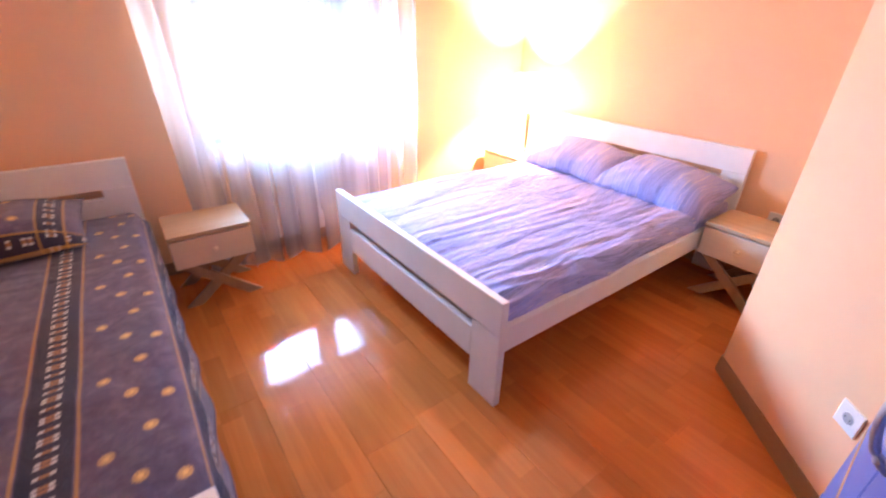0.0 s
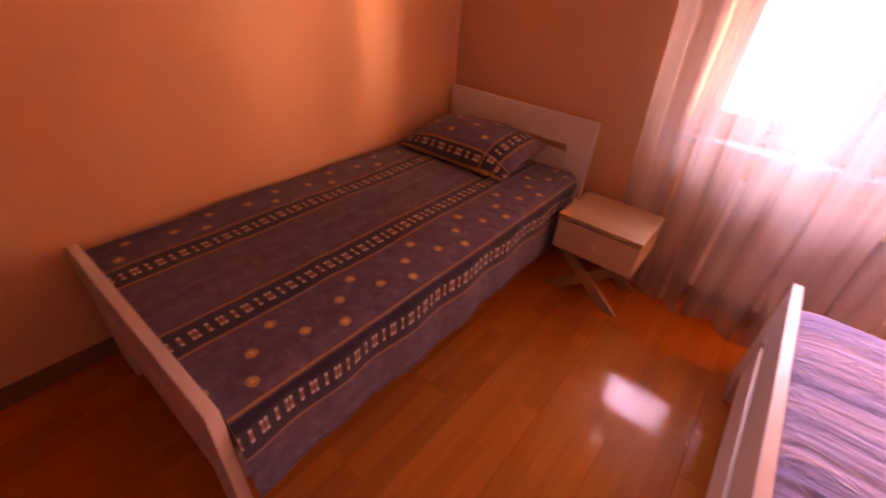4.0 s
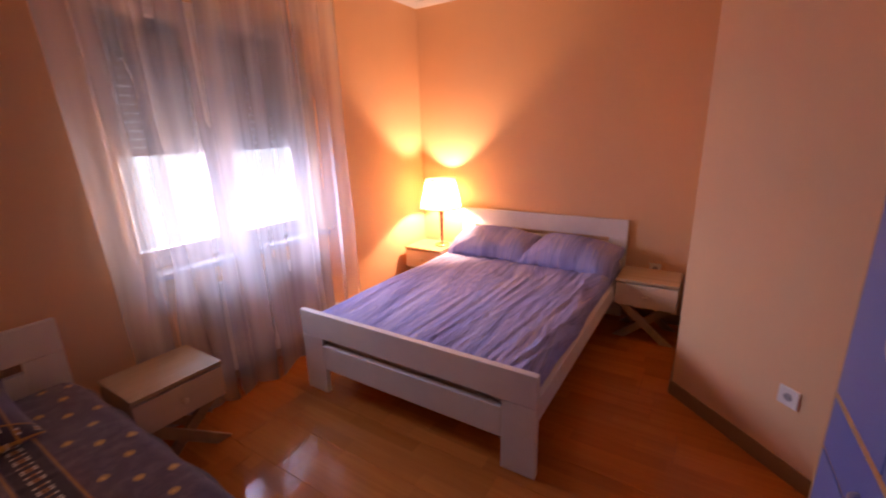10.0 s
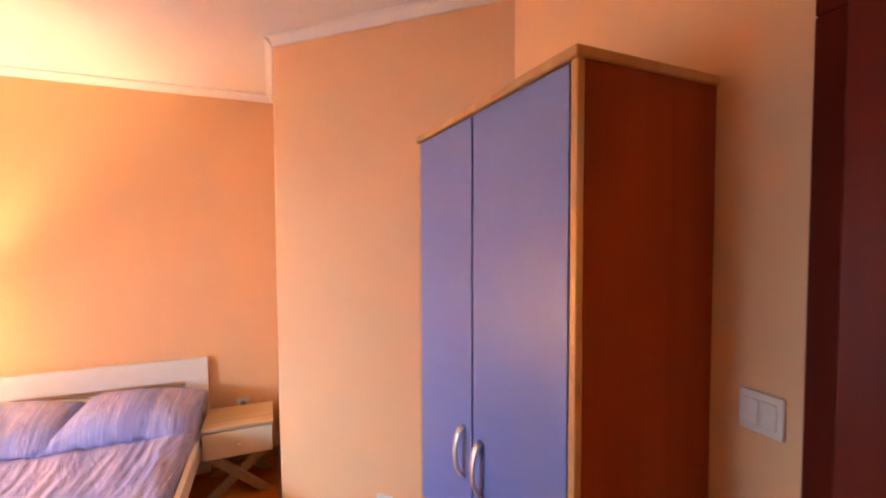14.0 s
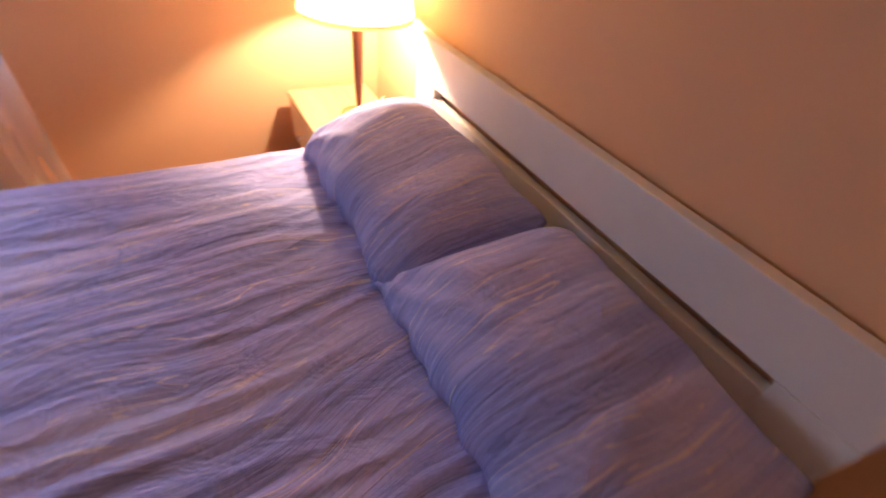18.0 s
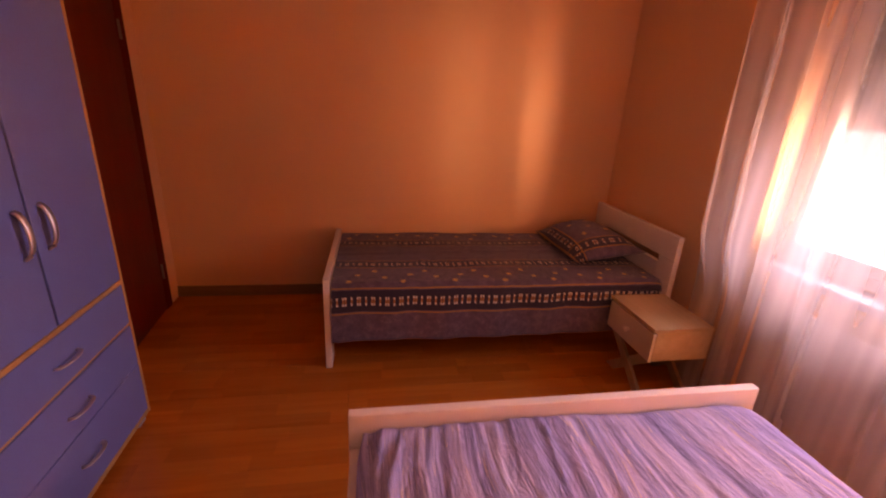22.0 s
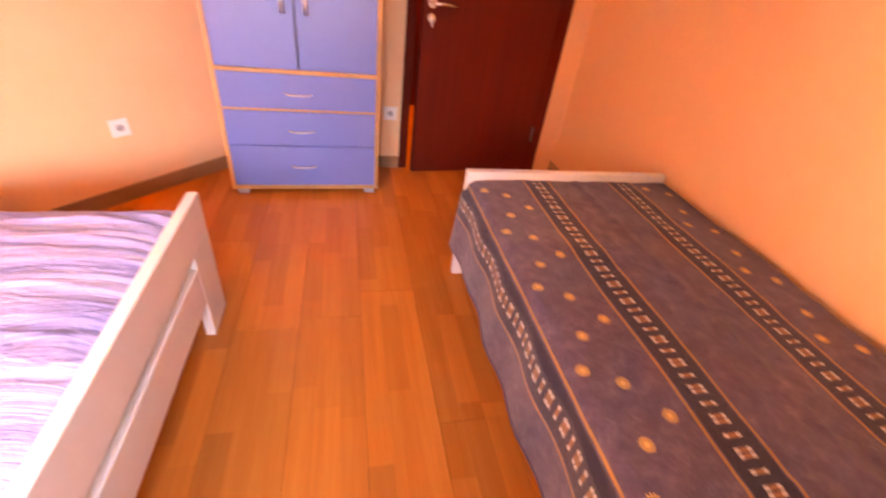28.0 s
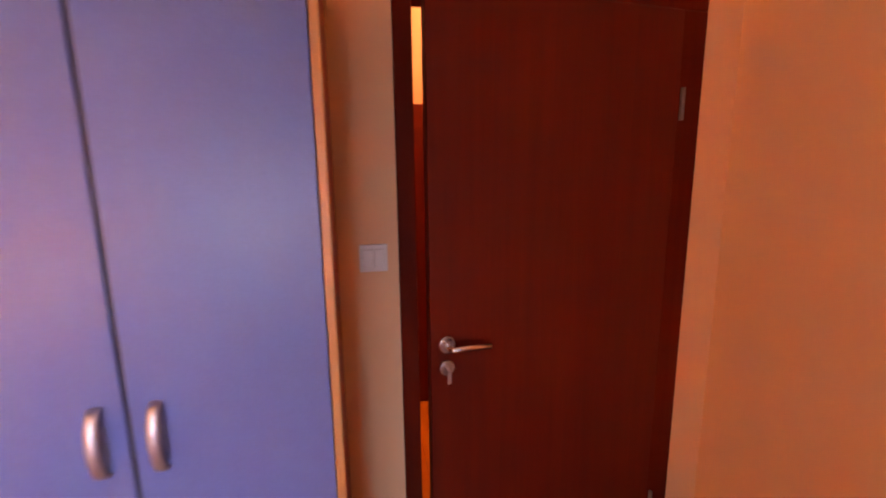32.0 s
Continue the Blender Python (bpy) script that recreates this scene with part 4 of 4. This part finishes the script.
def spread_place(a, b):
    """a across from the wall to the hanging hem; b along from foot to head."""
    s = a * 1.30
    y = SB["y0"] + 0.040 + b * (SB["y1"] - SB["y0"] - 0.062)
    flat = 0.945
    r = 0.05
    if s < 0.05:
        x, z = 0.012 + s * 0.5, 0.506 - (0.05 - s) * 1.2
    elif s < flat:
        x, z = 0.037 + (s - 0.05), 0.506
    else:
        q = min((s - flat) / (r * math.pi / 2), 1.0) * math.pi / 2
        x, z = 0.932 + r * math.sin(q), 0.506 - r * (1 - math.cos(q))
        rest = s - flat - r * math.pi / 2
        if rest > 0:
            z -= rest * 0.985
            x += 0.012 + 0.035 * rest + 0.014 * (rest / 0.25) * wob(y * 3.2, 0.0, 1, 6.0) + 0.006 * math.sin(y * 21)
    z += 0.007 * wob(x * 4, y * 3, 1, 1.5) + 0.004 * (0.5 - abs(wob(x * 3.5 + y * 2, y * 8, 1, 12.0)))
    z += 0.008 * math.exp(-((y + 0.70) / 0.13) ** 2) * (0.45 - abs(wob(x * 4 + y * 3, y * 17, 1, 19.0)))
    z += 0.007 * math.exp(-((y + 1.36 + 0.25 * x) / 0.05) ** 2) * max(0.0, wob(x * 3, 0.0, 1, 27.0) + 0.4)
    z += 0.004 * math.exp(-((x - 0.47 - 0.02 * math.sin(2.1 * y)) / 0.016) ** 2)
    z += 0.005 * (0.4 - abs(wob(x * 9 + 0.8 * y, y * 1.6, 1, 41.0)))
    end = (1 - b) * 1.93
    z -= 0.025 * math.exp(-end / 0.05)
    if s >= flat:
        x -= 0.03 * math.exp(-((1 - b) * 1.93) / 0.06)
    return (x, y, z)


cloth_sheet("bedspread", 170, 190, spread_place, lambda a, b: (a * 1.30 - 0.012, 2.03 - b * 1.928), BEDSPREAD, None,
            "blue-grey velour bedspread printed with ladder bands and yellow suns", "bedspread")
cushion("pillow", 0.36, 0.24, 0.115, PILLOWCASE, pose(0.410, -0.312, 0.566, 8, -1, 0), "blue-grey printed velour pillow leaning against the headboard", "pillow", 5.0, 0.006, 1.0, 0.05, 0.0, (0, 0, 0), 0.0, 0.78)


spread = bpy.data.objects["bedspread"]
part("hem", tube([spread_place(1.0, k / 60) for k in range(61)], 0.0045, 8), BEDSPREAD, spread, "narrow stitched hem")


# ---- nightstands ----
def nightstand(label, place, turn, tall=1.0):
    """A small chest on crossed legs; its drawer looks along -y; the origin is the middle of its floor plan."""
    t = thing("nightstand", label, "nightstand", place, turn, "nightstands beside the beds")
    w, d, z0, z1 = 0.40, 0.33, 0.262 * tall, 0.445 * tall
    part("top", solid(-w / 2, w / 2, -d / 2 - 0.004, d / 2, z1 - 0.02, z1, 0.003, seg=2), M_CREAM, t, "pale veneered top")
    b = solid(-w / 2 + 0.002, -w / 2 + 0.018, -d / 2 + 0.016, d / 2, z0, z1 - 0.0206, 0.001)
    solid(w / 2 - 0.018, w / 2 - 0.002, -d / 2 + 0.016, d / 2, z0, z1 - 0.0206, 0.001, b)
    solid(-w / 2 + 0.0185, w / 2 - 0.0185, -d / 2 + 0.02, d / 2 - 0.008, z0, z0 + 0.012, 0.0, b)
    solid(-w / 2 + 0.0185, w / 2 - 0.0185, d / 2 - 0.008, d / 2 - 0.001, z0 + 0.013, z1 - 0.0206, 0.0, b)
    part("body", b, M_CREAM, t)
    dr = part("drawer", solid(-w / 2 + 0.003, w / 2 - 0.003, -d / 2, -d / 2 + 0.015, z0 - 0.004, z1 - 0.030, 0.002), M_DRAWER, t, "pale birch drawer front")
    k = turned([(0.001, 0.0), (0.008, 0.0), (0.007, 0.008), (0.013, 0.014), (0.0155, 0.021), (0.012, 0.028), (0.001, 0.030)], 20)
    bmesh.ops.rotate(k, verts=k.verts[:], matrix=Matrix.Rotation(math.pi / 2, 3, "X"))
    bmesh.ops.translate(k, verts=k.verts[:], vec=(0.0, -d / 2, z0 + 0.078))
    part("knob", k, M_DRAWER, dr, "round turned knob")
    for y in (-d / 2 + 0.022, d / 2 - 0.045):
        for s in (-1, 1):
            b = bmesh.new()
            half, th = 0.040, 0.018
            y0 = y + (0.0 if s < 0 else th + 0.0008)
            lo, hi = s * (-w / 2 + 0.042), s * (w / 2 - 0.046)
            ring = []
            for yy in (y0, y0 + th):
                ring.append([b.verts.new((lo - half, yy, 0.0)), b.verts.new((lo + half, yy, 0.0)), b.verts.new((hi + half, yy, z0 - 0.0006)), b.verts.new((hi - half, yy, z0 - 0.0006))])
            b.faces.new(ring[0])
            b.faces.new(ring[1][::-1])
            for i in range(4):
                j = (i + 1) % 4
                b.faces.new((ring[0][j], ring[0][i], ring[1][i], ring[1][j]))
            bmesh.ops.recalc_face_normals(b, faces=b.faces[:])
            part("leg", b, M_LEG, t, "slanting board of the crossed legs")
    return t


nightstand("pale birch nightstand with a drawer and crossed legs, by the curtain", (1.243, -0.277, 0), 0)
nightstand("pale nightstand with crossed legs, carrying the lit table lamp", (3.70, -0.195, 0.0), -90, 1.03)
nightstand("pale nightstand with crossed legs, beside the slanted wall", (3.685, -2.093, 0.0), -90, 1.03)

# ---- table lamp ----
tl = thing("table_lamp", "lit table lamp with a pleated cream shade and red-brown stem", "table lamp", (3.735, -0.285, 0.4585))
part("base", capped(turned([(0.068, 0.0), (0.07, 0.006), (0.066, 0.012), (0.03, 0.018), (0.012, 0.024)], 40), 5, 40), M_BRASS, tl, "flat pale round base")
part("collar", capped(turned([(0.011, 0.022), (0.014, 0.03), (0.009, 0.042)], 20), 3, 20), M_CHROME, tl)
part("stem", capped(turned([(0.008, 0.042), (0.011, 0.06), (0.017, 0.18), (0.021, 0.30), (0.018, 0.34), (0.012, 0.36)], 24), 6, 24), M_LAMPWOOD, tl, "turned red-brown wooden stem")
part("bulb_holder", capped(turned([(0.013, 0.361), (0.017, 0.37), (0.017, 0.42), (0.012, 0.43)], 20), 4, 20), M_PLASTIC, tl)
SH0, SH1, R0, R1 = 0.366, 0.620, 0.190, 0.134
shade = part("shade", turned([(R0 + (R1 - R0) * k / 8, SH0 + (SH1 - SH0) * k / 8) for k in range(9)], 264, 0.012, 66), M_SHADE, tl, "glowing pleated cream fabric shade")
for r, z in ((R0 + 0.001, SH0), (R1 + 0.001, SH1)):
    part("shade_trim", turned([(r - 0.002, z - 0.006), (r + 0.003, z - 0.006), (r + 0.003, z + 0.006), (r - 0.002, z + 0.006), (r - 0.002, z - 0.006)], 96), M_SHADE, shade, "cream ribbon trim")
part("cord", tube([(0.06, 0.0, 0.006), (0.10, 0.03, 0.004), (0.125, 0.09, 0.004), (0.16, 0.13, 0.004)], 0.003, 8), M_PLASTIC, tl)

# ---- ceiling lamps ----
cl = thing("ceiling_lamp", "small lit ceiling lamp with a bare bulb holder", "ceiling lamp", (0.33, -4.48, H))
part("canopy", capped(turned([(0.05, -0.001), (0.05, -0.015), (0.02, -0.03)], 24), 3, 24), M_PLASTIC, cl)
part("rod", capped(turned([(0.006, -0.031), (0.006, -0.08)], 12), 2, 12), M_NICKEL, cl)
part("bulb_holder", capped(turned([(0.006, -0.081), (0.017, -0.084), (0.018, -0.115), (0.014, -0.12)], 20), 4, 20), M_PLASTIC, cl)

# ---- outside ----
# plain self-lit sheet in place of the overexposed daylight outside
glow = Mat("glowing_backdrop", 0.9)
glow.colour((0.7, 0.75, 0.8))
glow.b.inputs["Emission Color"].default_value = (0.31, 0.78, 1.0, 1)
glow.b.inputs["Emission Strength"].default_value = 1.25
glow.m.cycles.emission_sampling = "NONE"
single("backdrop", solid(-9, 13, 3.2, 3.3, -3.1, 9), glow.m, "plain glowing sheet standing in for the bright outdoors behind the window", "backdrop", "structure")
single("ground", solid(-60, 60, 0.38, 90, -3.2, -3.1), M_GROUND, "grey ground outside below the window", "ground", "structure")

# ---- floor boards ----
BW, BL = 0.2385, 1.29
boards = {}
rng = random.Random(4)
xk = 1.66 - 8 * BW
while xk < E:
    a, b_ = max(xk, W), min(xk + BW, E)
    y = S - 1.4 - rng.uniform(0, BL)
    while y < N:
        y0, y1 = max(y, S - 1.4), min(y + BL, N)
        if y1 - y0 > 0.02 and b_ - a > 0.01:
            key = (round(b_ - a, 3), round(y1 - y0, 3))
            if key not in boards:
                g = 0.00025
                boards[key] = mesh_of("plank", solid(g, key[0] - g, g, key[1] - g, -0.0119, 0.0, 0.0006))
                boards[key].materials.append(M_FLOOR)
            o = new("plank", boards[key])
            o.parent = floor
            o.location = (a, y0, 0)
        y += BL
    xk += BW
